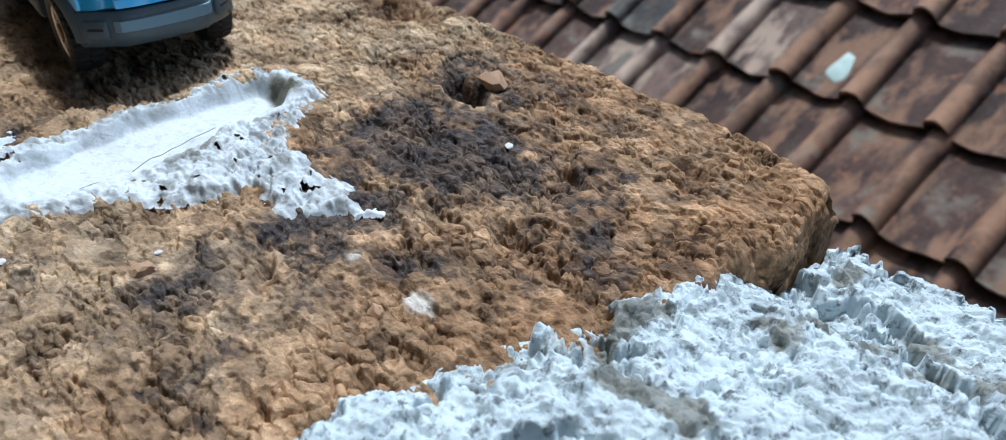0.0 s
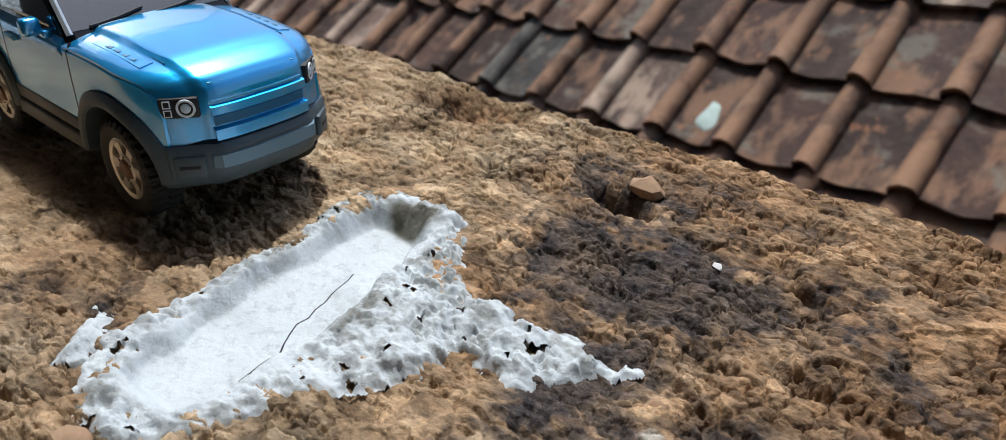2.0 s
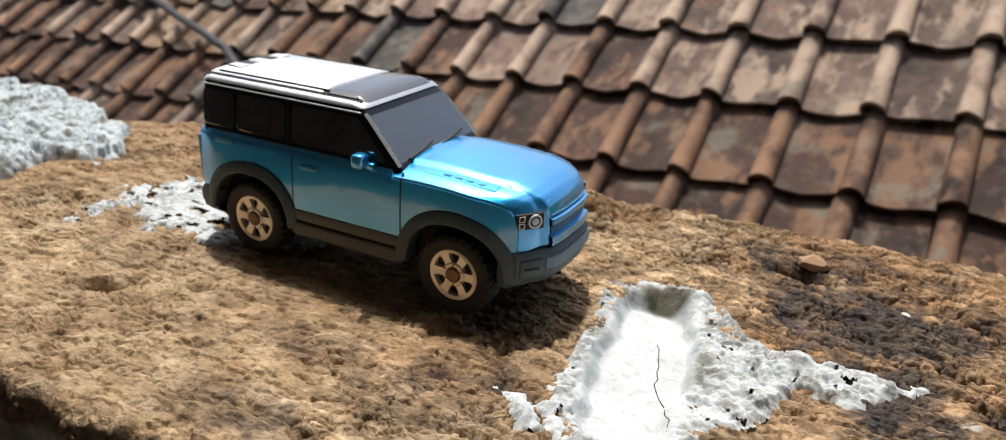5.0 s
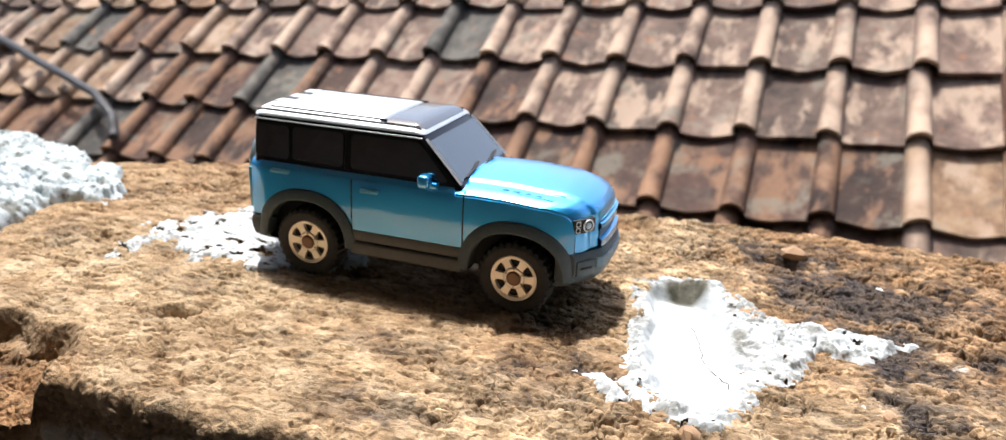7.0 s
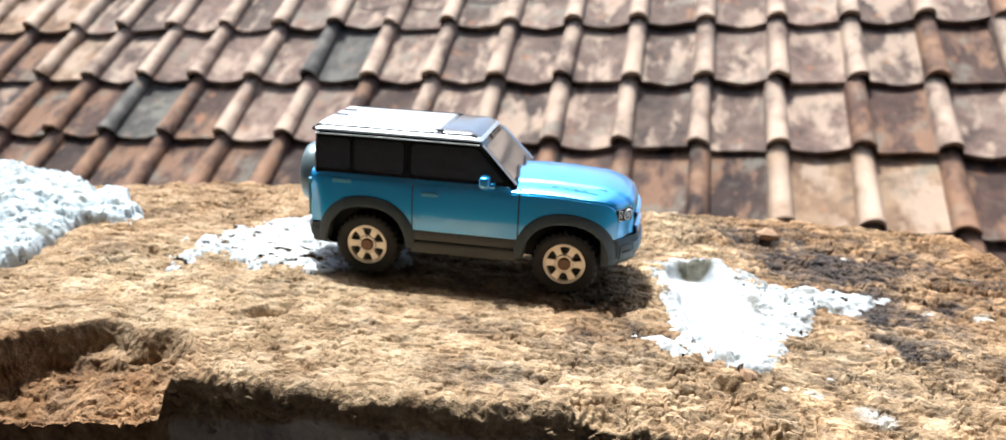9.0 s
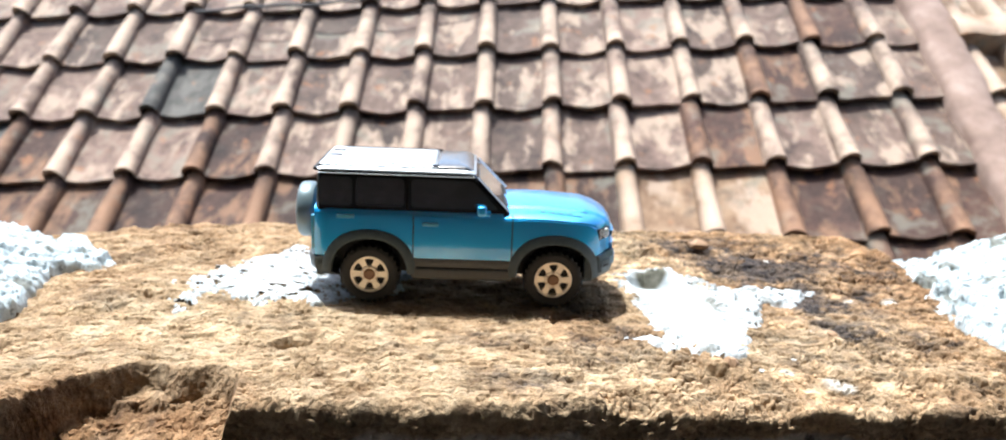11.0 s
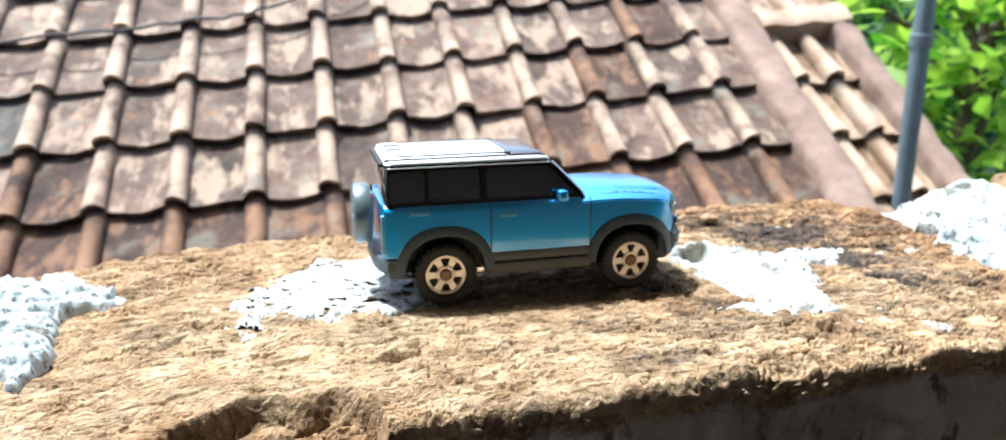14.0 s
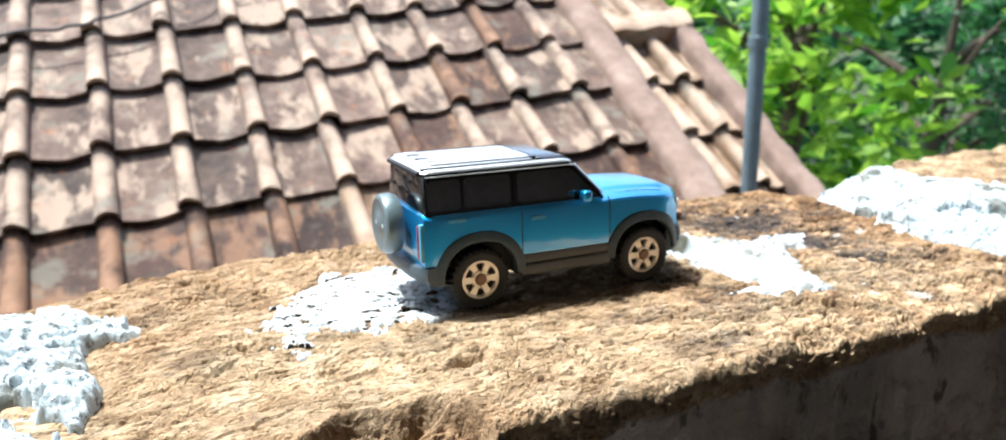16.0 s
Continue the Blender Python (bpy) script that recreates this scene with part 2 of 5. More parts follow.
def grid(bm, rows):
    vs = [[bm.verts.new(p) for p in row] for row in rows]
    for a, b in zip(vs, vs[1:]):
        for k in range(len(a) - 1):
            bm.faces.new((a[k], a[k + 1], b[k + 1], b[k]))
    return bm


def thicken(bm, move):
    """Turn the open edges of a sheet inwards by a vector or a function of the vertex."""
    edges = [e for e in bm.edges if e.is_boundary]
    r = bmesh.ops.extrude_edge_only(bm, edges=edges)
    for v in r["geom"]:
        if isinstance(v, bmesh.types.BMVert):
            v.co += move(v.co) if callable(move) else Vector(move)
    return bm


def tube(bm, points, radius, sides=8):
    rings = []
    for i, p in enumerate(points):
        p = Vector(p)
        a, b = Vector(points[max(0, i - 1)]), Vector(points[min(len(points) - 1, i + 1)])
        d = (b - a).normalized()
        u = d.orthogonal().normalized()
        if rings:
            u = (last - d * last.dot(d)).normalized()
        last = u
        w = d.cross(u)
        r = radius[i] if isinstance(radius, (list, tuple)) else radius
        rings.append([p + r * (math.cos(2 * math.pi * k / sides) * u + math.sin(2 * math.pi * k / sides) * w) for k in range(sides)])
    return loft(bm, rings)


# ---- noise on arrays ----
TABLE = np.random.RandomState(7).uniform(-1, 1, (16, 256, 256))


def vnoise(x, y, seed=0):
    xi, yi = np.floor(x).astype(int), np.floor(y).astype(int)
    fx, fy = x - xi, y - yi
    fx, fy = fx * fx * fx * (fx * (fx * 6 - 15) + 10), fy * fy * fy * (fy * (fy * 6 - 15) + 10)
    t = TABLE[seed % 16]
    a, b = t[xi & 255, yi & 255], t[(xi + 1) & 255, yi & 255]
    c, d = t[xi & 255, (yi + 1) & 255], t[(xi + 1) & 255, (yi + 1) & 255]
    return (a * (1 - fx) + b * fx) * (1 - fy) + (c * (1 - fx) + d * fx) * fy


def fbm(x, y, size, octaves=4, seed=0, gain=0.5):
    total, amp, f = 0.0, 1.0, 1.0 / size
    for o in range(octaves):
        total = total + amp * vnoise(x * f + 17.3 * o, y * f + 9.1 * o, seed + o)
        amp, f = amp * gain, f * 2.03
    return total


def lumps(x, y, sx, sy, seed=0, gap=0.0, hard=2.4, vary=0.35):
    """Rounded grains: 1 on top of a grain, 0 in the gaps, each grain with a height of its own."""
    u, v = x / sx, y / sy
    ui, vi = np.floor(u).astype(int), np.floor(v).astype(int)
    best, second, tall = np.full(u.shape, 9.0), np.full(u.shape, 9.0), np.zeros(u.shape)
    ta, tb, tc = TABLE[seed % 16], TABLE[(seed + 5) % 16], TABLE[(seed + 9) % 16]
    for du in (-1, 0, 1):
        for dv in (-1, 0, 1):
            a, b = (ui + du) & 255, (vi + dv) & 255
            d = np.hypot(ui + du + 0.5 + 0.45 * ta[a, b] - u, vi + dv + 0.5 + 0.45 * tb[a, b] - v)
            near = d < best
            second = np.where(near, best, np.minimum(second, d))
            tall = np.where(near, tc[a, b], tall)
            best = np.where(near, d, best)
    edge = np.clip((second - best - gap) * hard, 0, 1)
    return np.sqrt(np.clip(edge * (2 - edge), 0, 1)) * (1 - vary + vary * tall)


def gap(x, y, sx, sy, seed=0):
    """How far each place lies from the joint between its crumb and the next, in crumb sizes."""
    u, v = x / sx, y / sy
    ui, vi = np.floor(u).astype(int), np.floor(v).astype(int)
    best, second = np.full(u.shape, 9.0), np.full(u.shape, 9.0)
    ta, tb = TABLE[seed % 16], TABLE[(seed + 5) % 16]
    for du in (-1, 0, 1):
        for dv in (-1, 0, 1):
            a, b = (ui + du) & 255, (vi + dv) & 255
            d = np.hypot(ui + du + 0.5 + 0.45 * ta[a, b] - u, vi + dv + 0.5 + 0.45 * tb[a, b] - v)
            second = np.where(d < best, best, np.minimum(second, d))
            best = np.minimum(best, d)
    return (second - best) / 2


def facets(x, y, sx, sy, seed=0, tilt=0.9):
    """Broken chips: each cell a tilted facet with a level of its own, with sharp steps between."""
    u, v = x / sx, y / sy
    ui, vi = np.floor(u).astype(int), np.floor(v).astype(int)
    best, h = np.full(u.shape, 9.0), np.zeros(u.shape)
    ta, tb, tc, td, te = (TABLE[(seed + k) % 16] for k in (0, 5, 9, 3, 12))
    for du in (-1, 0, 1):
        for dv in (-1, 0, 1):
            a, b = (ui + du) & 255, (vi + dv) & 255
            dx, dy = u - (ui + du + 0.5 + 0.45 * ta[a, b]), v - (vi + dv + 0.5 + 0.45 * tb[a, b])
            d = np.hypot(dx, dy)
            near = d < best
            h = np.where(near, tc[a, b] + tilt * (td[a, b] * dx + te[a, b] * dy), h)
            best = np.where(near, d, best)
    return h


def terrace(h, size, edge):
    """Level steps of one size, each with a short steep rise."""
    q = h / size
    base = np.floor(q)
    return (base + step01(1 - edge, 1.0, q - base)) * size


def step01(a, b, v):
    t = np.clip((v - a) / (b - a), 0, 1)
    return t * t * (3 - 2 * t)


def blob(x, y, cx, cy, rx, ry, turn=0.0):
    """1 at the middle of a soft ellipse, 0 at its rim and beyond."""
    c, s = math.cos(radians(turn)), math.sin(radians(turn))
    u, v = (x - cx) * c + (y - cy) * s, -(x - cx) * s + (y - cy) * c
    return 1 - step01(0.3, 1.0, np.hypot(u / rx, v / ry))


def outline(x, y, poly):
    """Signed distance to a closed outline (inside positive) and the nearest place on it."""
    best = np.full(x.shape, 1e9)
    px, py = np.zeros(x.shape), np.zeros(x.shape)
    inside = np.zeros(x.shape, bool)
    for (ax, ay), (bx, by) in zip(poly, poly[1:] + poly[:1]):
        ex, ey = bx - ax, by - ay
        t = np.clip(((x - ax) * ex + (y - ay) * ey) / (ex * ex + ey * ey), 0, 1)
        qx, qy = ax + t * ex, ay + t * ey
        d = np.hypot(x - qx, y - qy)
        near = d < best
        best, px, py = np.where(near, d, best), np.where(near, qx, px), np.where(near, qy, py)
        cross = (ay > y) != (by > y)
        with np.errstate(divide="ignore", invalid="ignore"):
            inside ^= cross & (x < ax + (y - ay) * ex / (ey if ey else 1e-12))
    return np.where(inside, best, -best), px, py


def sheet(name, x, y, z, keep, mat, parent=None, label="", smooth=True, **fields):
    """One mesh from arrays of places on a grid; keep marks the vertices in use."""
    nx, ny = x.shape
    idx = np.arange(nx * ny).reshape(nx, ny)
    quads = np.stack([idx[:-1, :-1], idx[1:, :-1], idx[1:, 1:], idx[:-1, 1:]], -1).reshape(-1, 4)
    k = keep.ravel()
    quads = quads[k[quads].all(1)]
    used = np.unique(quads)
    remap = np.zeros(nx * ny, int)
    remap[used] = np.arange(len(used))
    quads = remap[quads]
    co = np.stack([x.ravel()[used], y.ravel()[used], z.ravel()[used]], -1).astype(np.float32)
    me = bpy.data.meshes.new(name)
    me.vertices.add(len(co))
    me.vertices.foreach_set("co", co.ravel())
    me.loops.add(quads.size)
    me.loops.foreach_set("vertex_index", quads.ravel().astype(np.int32))
    me.polygons.add(len(quads))
    me.polygons.foreach_set("loop_start", np.arange(0, quads.size, 4, dtype=np.int32))
    me.update(calc_edges=True)
    for key, values in fields.items():
        a = me.attributes.new(key, "FLOAT", "POINT")
        a.data.foreach_set("value", np.clip(values.ravel()[used], 0, 1).astype(np.float32))
    ob = new(name, me)
    finish(ob, mat, smooth)
    ob.parent = parent
    if label:
        tagged(ob, label)
    return ob


MM = 0.001


def mm(*points):
    return [(a * MM, b * MM) for a, b in points]


# ---- the wall top: shapes of brick and mortar ----
BRICK_PLAN = mm((-106, -44), (118, -46), (121, -20), (121, 20), (122, 45), (119, 62), (100, 64), (40, 65), (-40, 66), (-76, 64), (-92, 56), (-108, 46))
TROUGH_PLAN = mm((40, -17), (41, -6), (39, 12), (37, 20), (42, 25), (51, 24), (60, 19), (62, 14), (74, 12), (87, 13), (84, 10), (72, 2), (62, -8), (60, -18), (55, -23), (46, -23))
CHANNEL = mm((41.4, 19.5), (46.5, 22.3), (54, 18), (55, 8), (57, -2), (58, -13), (56, -20), (47, -20.5), (44.2, -10), (42.4, 5))
REAR_PLAN = mm((-62, 14), (-54, 28), (-42, 36), (-24, 34), (-14, 22), (-12, 8), (-28, 1), (-44, -3), (-52, 2), (-59, -6), (-61, 5))
RIGHT_PLAN = mm((123.5, 60), (120.5, 45), (118.5, 34), (115.2, 15), (111.5, 5), (110.5, -8), (111.5, -30), (110.5, -50), (182, -52), (182, -20), (178, 10), (178, 58), (150, 60), (134, 60))
LEFT_PLAN = mm((-80, 26), (-83, 20), (-92, 17), (-94, 5), (-91, -2), (-95, -14), (-98, -28), (-102, -47), (-200, -47), (-200, 60), (-150, 56), (-112, 48), (-98, 42), (-88, 32))


def crumb_warp(x, y):
    """Places bent so that the crumbs of the brick have ragged outlines."""
    return x + 0.0010 * fbm(x, y, 0.0032, 3, 8, 0.5), y + 0.0008 * fbm(x, y, 0.0032, 3, 9, 0.5)


def tone(x, y):
    """How light each crumb of clay is, darker on lower ledges and chips."""
    wx, wy = crumb_warp(x, y)
    crumb = 0.16 * facets(wx, wy, 0.0027, 0.0019, 3, 0.0) + 0.17 * facets(wx, wy, 0.0013, 0.00095, 6, 0.0) + 0.22 * terrace(fbm(x, y * 1.3, 0.0060, 4, 6, 0.5), 0.34, 0.14) + 0.14 * fbm(x, y, 0.009, 4, 3)
    return 0.52 + crumb * (0.5 + 0.5 * step01(-0.005, 0.04, x))


def brick_height(x, y, sharp=True):
    """The worn top of the main brick, above the plane on which the car stands."""
    z = 0.9 * MM * fbm(x, y, 0.034, 3, 1)
    z = z - 2.5 * MM * step01(0.085, 0.125, x) * step01(0.02, -0.04, y) * 0.6
    # flat bearing for the wheels
    flat = np.clip(blob(x, y, 0.0, 0.012, 0.048, 0.034) * 1.6, 0, 1)
    z = z * (1 - flat)
    # hollow of the frog, filled with lime
    sd, _, _ = outline(x, y, CHANNEL)
    z = z - (1.9 + 1.4 * step01(0.004, 0.02, y)) * MM * step01(-0.0005, 0.0017, sd + 0.0013 * fbm(x, y, 0.008, 2, 3))
    # broken hollow in the front edge
    n = 2.4 * MM * fbm(x, y, 0.016, 2, 5)
    sd, _, _ = outline(x, y, mm((-79, -60), (-75, -40), (-66, -34), (-57, -31), (-45, -30.5), (-40, -35), (-38, -60)))
    floor = 3.8 * MM + 0.45 * np.clip(-0.033 - y, 0, 0.03) + 0.10 * np.clip(-0.04 - x, 0, 0.05) + 0.8 * MM * fbm(x, y, 0.006, 4, 7, 0.5)
    cut = step01(-0.0004, 0.0024, sd + 1.3 * n)
    z = z - floor * cut
    if not sharp:
        return z
    crust = step01(-0.5, 0.6, fbm(x, y, 0.03, 3, 2) + 8 * (x - 0.01))
    crust = np.maximum(crust, 0.85 * step01(0.016, 0.034, y) * step01(-0.01, -0.04, x))
    calm_cut = 1 - 3.9 * cut * (1 - cut)
    # flaked layers: level ledges with ragged sharp steps between them
    wide = terrace(fbm(x, y * 1.3, 0.0060, 4, 6, 0.5), 0.34, 0.14)
    thin = terrace(fbm(x, y * 1.2, 0.0026, 2, 8, 0.45), 0.42, 0.2)
    z = z + calm_cut * MM * ((0.14 + 0.30 * crust) * wide + (0.07 + 0.10 * crust) * thin)
    # hair joints round some of the crumbs
    wx, wy = crumb_warp(x, y)
    joint = step01(0.085, 0.035, gap(wx, wy, 0.0027, 0.0019, 3)) * step01(-0.2, 0.3, fbm(x, y, 0.006, 3, 5))
    chips = facets(wx, wy, 0.0013, 0.00095, 6, 0.8)
    z = z + calm_cut * MM * ((0.02 + 0.04 * crust) * chips - (0.32 + 0.46 * crust) * joint + 0.02 * fbm(x, y, 0.0007, 2, 4))
    # pits of three sizes and winding cracks
    z = z - (0.28 + 0.40 * crust) * MM * step01(0.50, 0.58, fbm(x, y * 1.8, 0.011, 4, 6, 0.55))
    z = z - (0.32 + 0.20 * crust) * MM * step01(0.42, 0.50, fbm(x, y * 2.0, 0.0052, 3, 10, 0.55))
    z = z - (0.30 + 0.10 * crust) * MM * step01(0.46, 0.54, fbm(x, y * 1.9, 0.0024, 2, 12))
    z = z - (0.55 - 0.2 * crust) * MM * step01(0.44, 0.50, fbm(x, y * 3.4, 0.0062, 3, 13, 0.5))
    z = z - 0.5 * MM * step01(0.035, 0.005, np.abs(fbm(x, y * 1.5, 0.020, 4, 11, 0.55))) * (0.25 + 0.75 * crust)
    for cx, cy, rx, ry, deep, turn in ((66.4, 42.0, 7.5, 3.4, 6.0, -15), (-33, -21, 5, 2.6, 3.2, 10), (28, 56.5, 14, 8, 5.5, 8), (24, 53, 5, 2.5, 1.5, 0), (35, 58, 6, 2.5, 1.5, 10), (95, 37, 5, 2, 2.0, -20),
                                       (-62, 10, 3, 1.6, 1.5, 0), (-72, -4, 2.5, 2, 1.5, 0), (-20, -14, 4, 1.6, 1.2, 12), (104, 50, 5, 1.8, 1.8, -10),
                                       (88, -3, 5, 1.5, 1.8, -35), (-70, 52, 5, 2.5, 2.0, 0), (100, 22, 6, 1.6, 1.6, -15), (48, -30, 3, 1.5, 1.2, 0)):
        z = z - deep * MM * blob(x, y, cx * MM, cy * MM, rx * MM, ry * MM, turn)
    return z


def bearing(x, y):
    """Keep the grains just below the plane of the wheels under the tyres."""
    return np.clip(blob(x, y, 0.0, 0.012, 0.034, 0.022) * 2, 0, 1)


def axis(lo, hi, step, depth, fine=None):
    """Grid lines along one axis: dense on the top, sparse down the sides and short of fine."""
    lo, hi = lo - 0.004, hi + 0.004
    top = np.arange(lo, hi, step)
    if fine is not None:
        top = np.concatenate([np.arange(lo, fine, step * 1.25), np.arange(fine, hi, step)])
    return np.concatenate([np.arange(lo - depth, lo - step * 1.5, step * 3), top, np.arange(hi, hi + depth, step * 3)])


def wrapped(name, plan, height, mat, parent, label="", step=0.0005, depth=0.045, radius=0.003, ragged=0.0012, side=0.001, fields=None, seed=0, fine=None, smooth_below=0.0, smooth=False, calm=None):
    """A block: a worn top that rolls over the outline and runs down its sides."""
    xs, ys = [p[0] for p in plan], [p[1] for p in plan]
    x, y = np.meshgrid(axis(min(xs), max(xs), step, depth, fine), axis(min(ys), max(ys), step, depth), indexing="ij")
    sd, px, py = outline(x, y, plan)
    d = sd + ragged * fbm(x, y, 0.009, 4, seed)
    out = d < 0
    # outside the ragged edge the sheet turns down: distance becomes depth
    length = np.maximum(np.hypot(x - px, y - py), 1e-9) * np.where(sd > 0, -1, 1)
    nx, ny = (x - px) / length, (y - py) / length
    shift = (d - sd) * (1 - np.where(d < sd, 0.2, 0.8) * smooth_below * step01(0.003, 0.006, -d))
    cx, cy = np.where(out, px + nx * shift, x), np.where(out, py + ny * shift, y)
    rolled = np.clip(radius - d, 0, radius)
    drop = radius - np.sqrt(np.clip(radius ** 2 - rolled ** 2, 0, None))
    top = height(cx, cy)
    z = top * (1 - 0.9 * step01(-0.0012, 0.001, -d)) - np.where(out, radius + np.clip(-d, 0, None), drop)
    # a break in the edge cuts into the side as well
    broken = calm(cx, cy) if calm else top
    z = np.where(broken < -0.0034, np.minimum(z, top), z)
    push = side * (lumps(x, y, 0.006, 0.004, seed + 1) + 0.8 * fbm(x, y, 0.02, 4, seed + 2) - 0.5) * step01(0, 0.006, -d) + 0.0005 * (lumps(x, y, 0.0019, 0.0013, seed + 3, 0.06) - 0.5) * step01(-0.001, 0.001, -d) * (1 - 0.85 * smooth_below * step01(0.004, 0.007, -d + 0.002 * fbm(x, y, 0.012, 3, 4)))
    cx, cy = cx + np.where(out, nx * push, 0), cy + np.where(out, ny * push, 0)
    deep = step01(-0.001, -0.003, broken) * (y < -0.02) * np.where(out, 0.3, 1.0)
    cy = cy + deep * (0.0005 * (lumps(cx, z, 0.0030, 0.0024, seed + 4) - 0.5) + 0.0004 * (lumps(cx, z, 0.0012, 0.0010, seed + 6) - 0.5))
    made = {k: f(cx, cy) * np.where(out, 0.3, 1.0) for k, f in (fields or {}).items()}
    if "soot" in made:
        made["coat"] = step01(0.0036, 0.0056, -d + 0.0025 * fbm(x, y, 0.014, 4, 4) - np.where(broken < -0.0030, 0.002 - top, 0)) * step01(-0.03, -0.04, cy)
        made["rust_shade"] = rust_shade(cx, cy)
        fall = np.minimum(calm(cx, cy) + 0.002, 0) if calm else 0.0
        made["tone"] = grain = tone(np.where(out, x, cx) + 0.4 * fall, np.where(out, y, cy - 1.3 * fall))
        made["soot"] = made["soot"] + 1.1 * (0.5 - grain) * step01(0.03, 0.4, made["soot"])
    return sheet(name, cx, cy, z, d > -depth, mat, parent, label, smooth, **made)


def patch(name, plan, height, thick, mat, parent, label="", step=0.00024, ragged=0.0016, edge=0.0009, fields=None, seed=0, gaps=None):
    """A layer of mortar on the brick, thin at a ragged rim."""
    xs, ys = [p[0] for p in plan], [p[1] for p in plan]
    x, y = np.meshgrid(np.arange(min(xs) - 0.006, max(xs) + 0.006, step), np.arange(min(ys) - 0.006, max(ys) + 0.006, step), indexing="ij")
    sd, _, _ = outline(x, y, plan)
    d = sd + ragged * (0.9 * fbm(x, y, 0.006, 4, seed, 0.5) + 0.25 * fbm(x, y, 0.0017, 2, seed + 3, 0.5)) + 0.5 * ragged * (lumps(x, y, 0.0022, 0.0016, seed) - 0.6)
    d = d - 0.0010 * step01(0.16, 0.42, fbm(x, y * 1.3, 0.0046, 2, seed + 7)) * step01(0.006, 0.002, sd)
    if gaps is not None:
        d = np.minimum(d, 0.0010 - 0.0024 * gaps(x, y))
    z = height(x, y) + np.where(d > 0, thick(x, y) * step01(0, edge, d), -0.0008 * step01(0, 0.001, -d)) - 0.0002
    made = {k: f(x, y) for k, f in (fields or {}).items()}
    return sheet(name, x, y, z, d > -0.0012, mat, parent, label, True, **made)


def main_top(x, y):
    rough, calm = brick_height(x, y), brick_height(x, y, False)
    cover = 0
    for plan in (TROUGH_PLAN, REAR_PLAN):
        sd, _, _ = outline(x, y, plan)
        cover = cover + step01(0.0025, 0.006, sd)
    rough = rough * (1 - cover) + (np.minimum(rough, calm) - 0.0003) * cover
    b = bearing(x, y)
    return rough * (1 - b) + np.minimum(rough, calm + 0.0001) * b - 0.0003 * b


def soot(x, y):
    n = 0.45 * fbm(x, y, 0.012, 4, 12) + 0.25 * fbm(x, y, 0.003, 3, 13)
    s = 0
    for cx, cy, rx, ry, k in ((76, 29, 16, 9, 2.0), (94, 33, 14, 9, 0.4), (84, -4, 18, 11, 0.3), (70, -20, 12, 8, 0.2), (92, -14, 12, 9, 0.12), (86, 9, 11, 9, 0.4), (104, -12, 7, 6, 0.35), (84, 28, 40, 24, 0.2), (76, 48, 34, 14, 0.28), (88, 2, 28, 18, 0.1),
                              (6, -18, 11, 5, 0.45), (8, -36, 10, 7, 0.28), (30, -20, 20, 10, 0.25), (60, 44, 14, 8, 0.5), (20, -34, 12, 8, 0.12), (28, 55, 12, 6, 0.55)):
        s = s + k * blob(x, y, cx * MM, cy * MM, rx * MM * 1.35, ry * MM * 1.35)
    return s * (1 + 1.2 * n) + 0.22 * step01(0.3, 0.8, n * 1.6)


def rust_shade(x, y):
    n = fbm(x, y, 0.016, 4, 5)
    # the blob at (0.028, -0.012) paints rust together with the car's shade
    return 0.62 * step01(0.022, 0.075, x + 0.02 * n) * step01(0.17, 0.13, x) * (0.3 + 0.7 * step01(-0.014, 0.012, y + 0.3 * n * MM)) + 0.25 * step01(0.096, 0.106, x + 0.006 * n) * (1 - 0.25 * blob(x, y, 0.108, 0.03, 0.03, 0.05)) + 0.15 * step01(-0.034, -0.042, y) + 1.0 * blob(x, y, -0.058, -0.042, 0.030, 0.016) + 0.5 * blob(x, y, 0.028, -0.012, 0.02, 0.014) + 0.8 * blob(x, y, 0.028, 0.056, 0.018, 0.010) + 0.4 * step01(0.012, 0.034, y + 0.01 * n) * step01(0.0, -0.03, x)


def dust(x, y):
    n = fbm(x, y, 0.004, 4, 14)
    s = 0.0
    for cx, cy, rx, ry in ((103, 7, 2.6, 1.8), (92, 6, 1.5, 1.0), (48, 63, 3, 2), (70, -35, 4, 3), (62, -30, 2, 1.5)):
        s = s + 1.4 * blob(x, y, cx * MM, cy * MM, rx * MM, ry * MM)
    return np.clip(s * (0.9 + 0.8 * n), 0, 1)


def mortar_top(seed, swell, rise):
    """Trowelled mortar gone crumbly: soft swells, crumbs of three sizes and a few deep holes."""
    def height(x, y):
        wx, wy = x + 0.0011 * fbm(x, y, 0.004, 4, seed, 0.6), y + 0.0011 * fbm(x, y, 0.004, 4, seed + 1, 0.6)
        z = rise(x, y) + swell * fbm(x, y, 0.022, 4, seed + 2)
        z = z + 0.0005 * fbm(x, y, 0.0062, 4, seed + 3, 0.6)
        z = z + 0.0005 * (lumps(wx, wy, 0.0034, 0.0028, seed, 0.0, 2.2, 0.5) - 1) * step01(-0.3, 0.3, fbm(x, y, 0.012, 3, seed + 5))
        z = z + 0.0006 * (lumps(wx, wy, 0.0017, 0.0014, seed + 1, 0.0, 3.2, 0.5) - 1) + 0.00032 * (lumps(wx, wy, 0.0008, 0.00066, seed + 4, 0.0, 2.4, 0.5) - 1)
        z = z - 0.0010 * step01(0.36, 0.44, fbm(x, y, 0.0034, 4, seed + 6, 0.55)) - 0.0006 * step01(0.30, 0.38, fbm(x, y, 0.0017, 3, seed + 7, 0.55))
        return z - 0.0026 * step01(0.54, 0.64, fbm(x, y, 0.012, 4, seed + 4, 0.55))
    return height


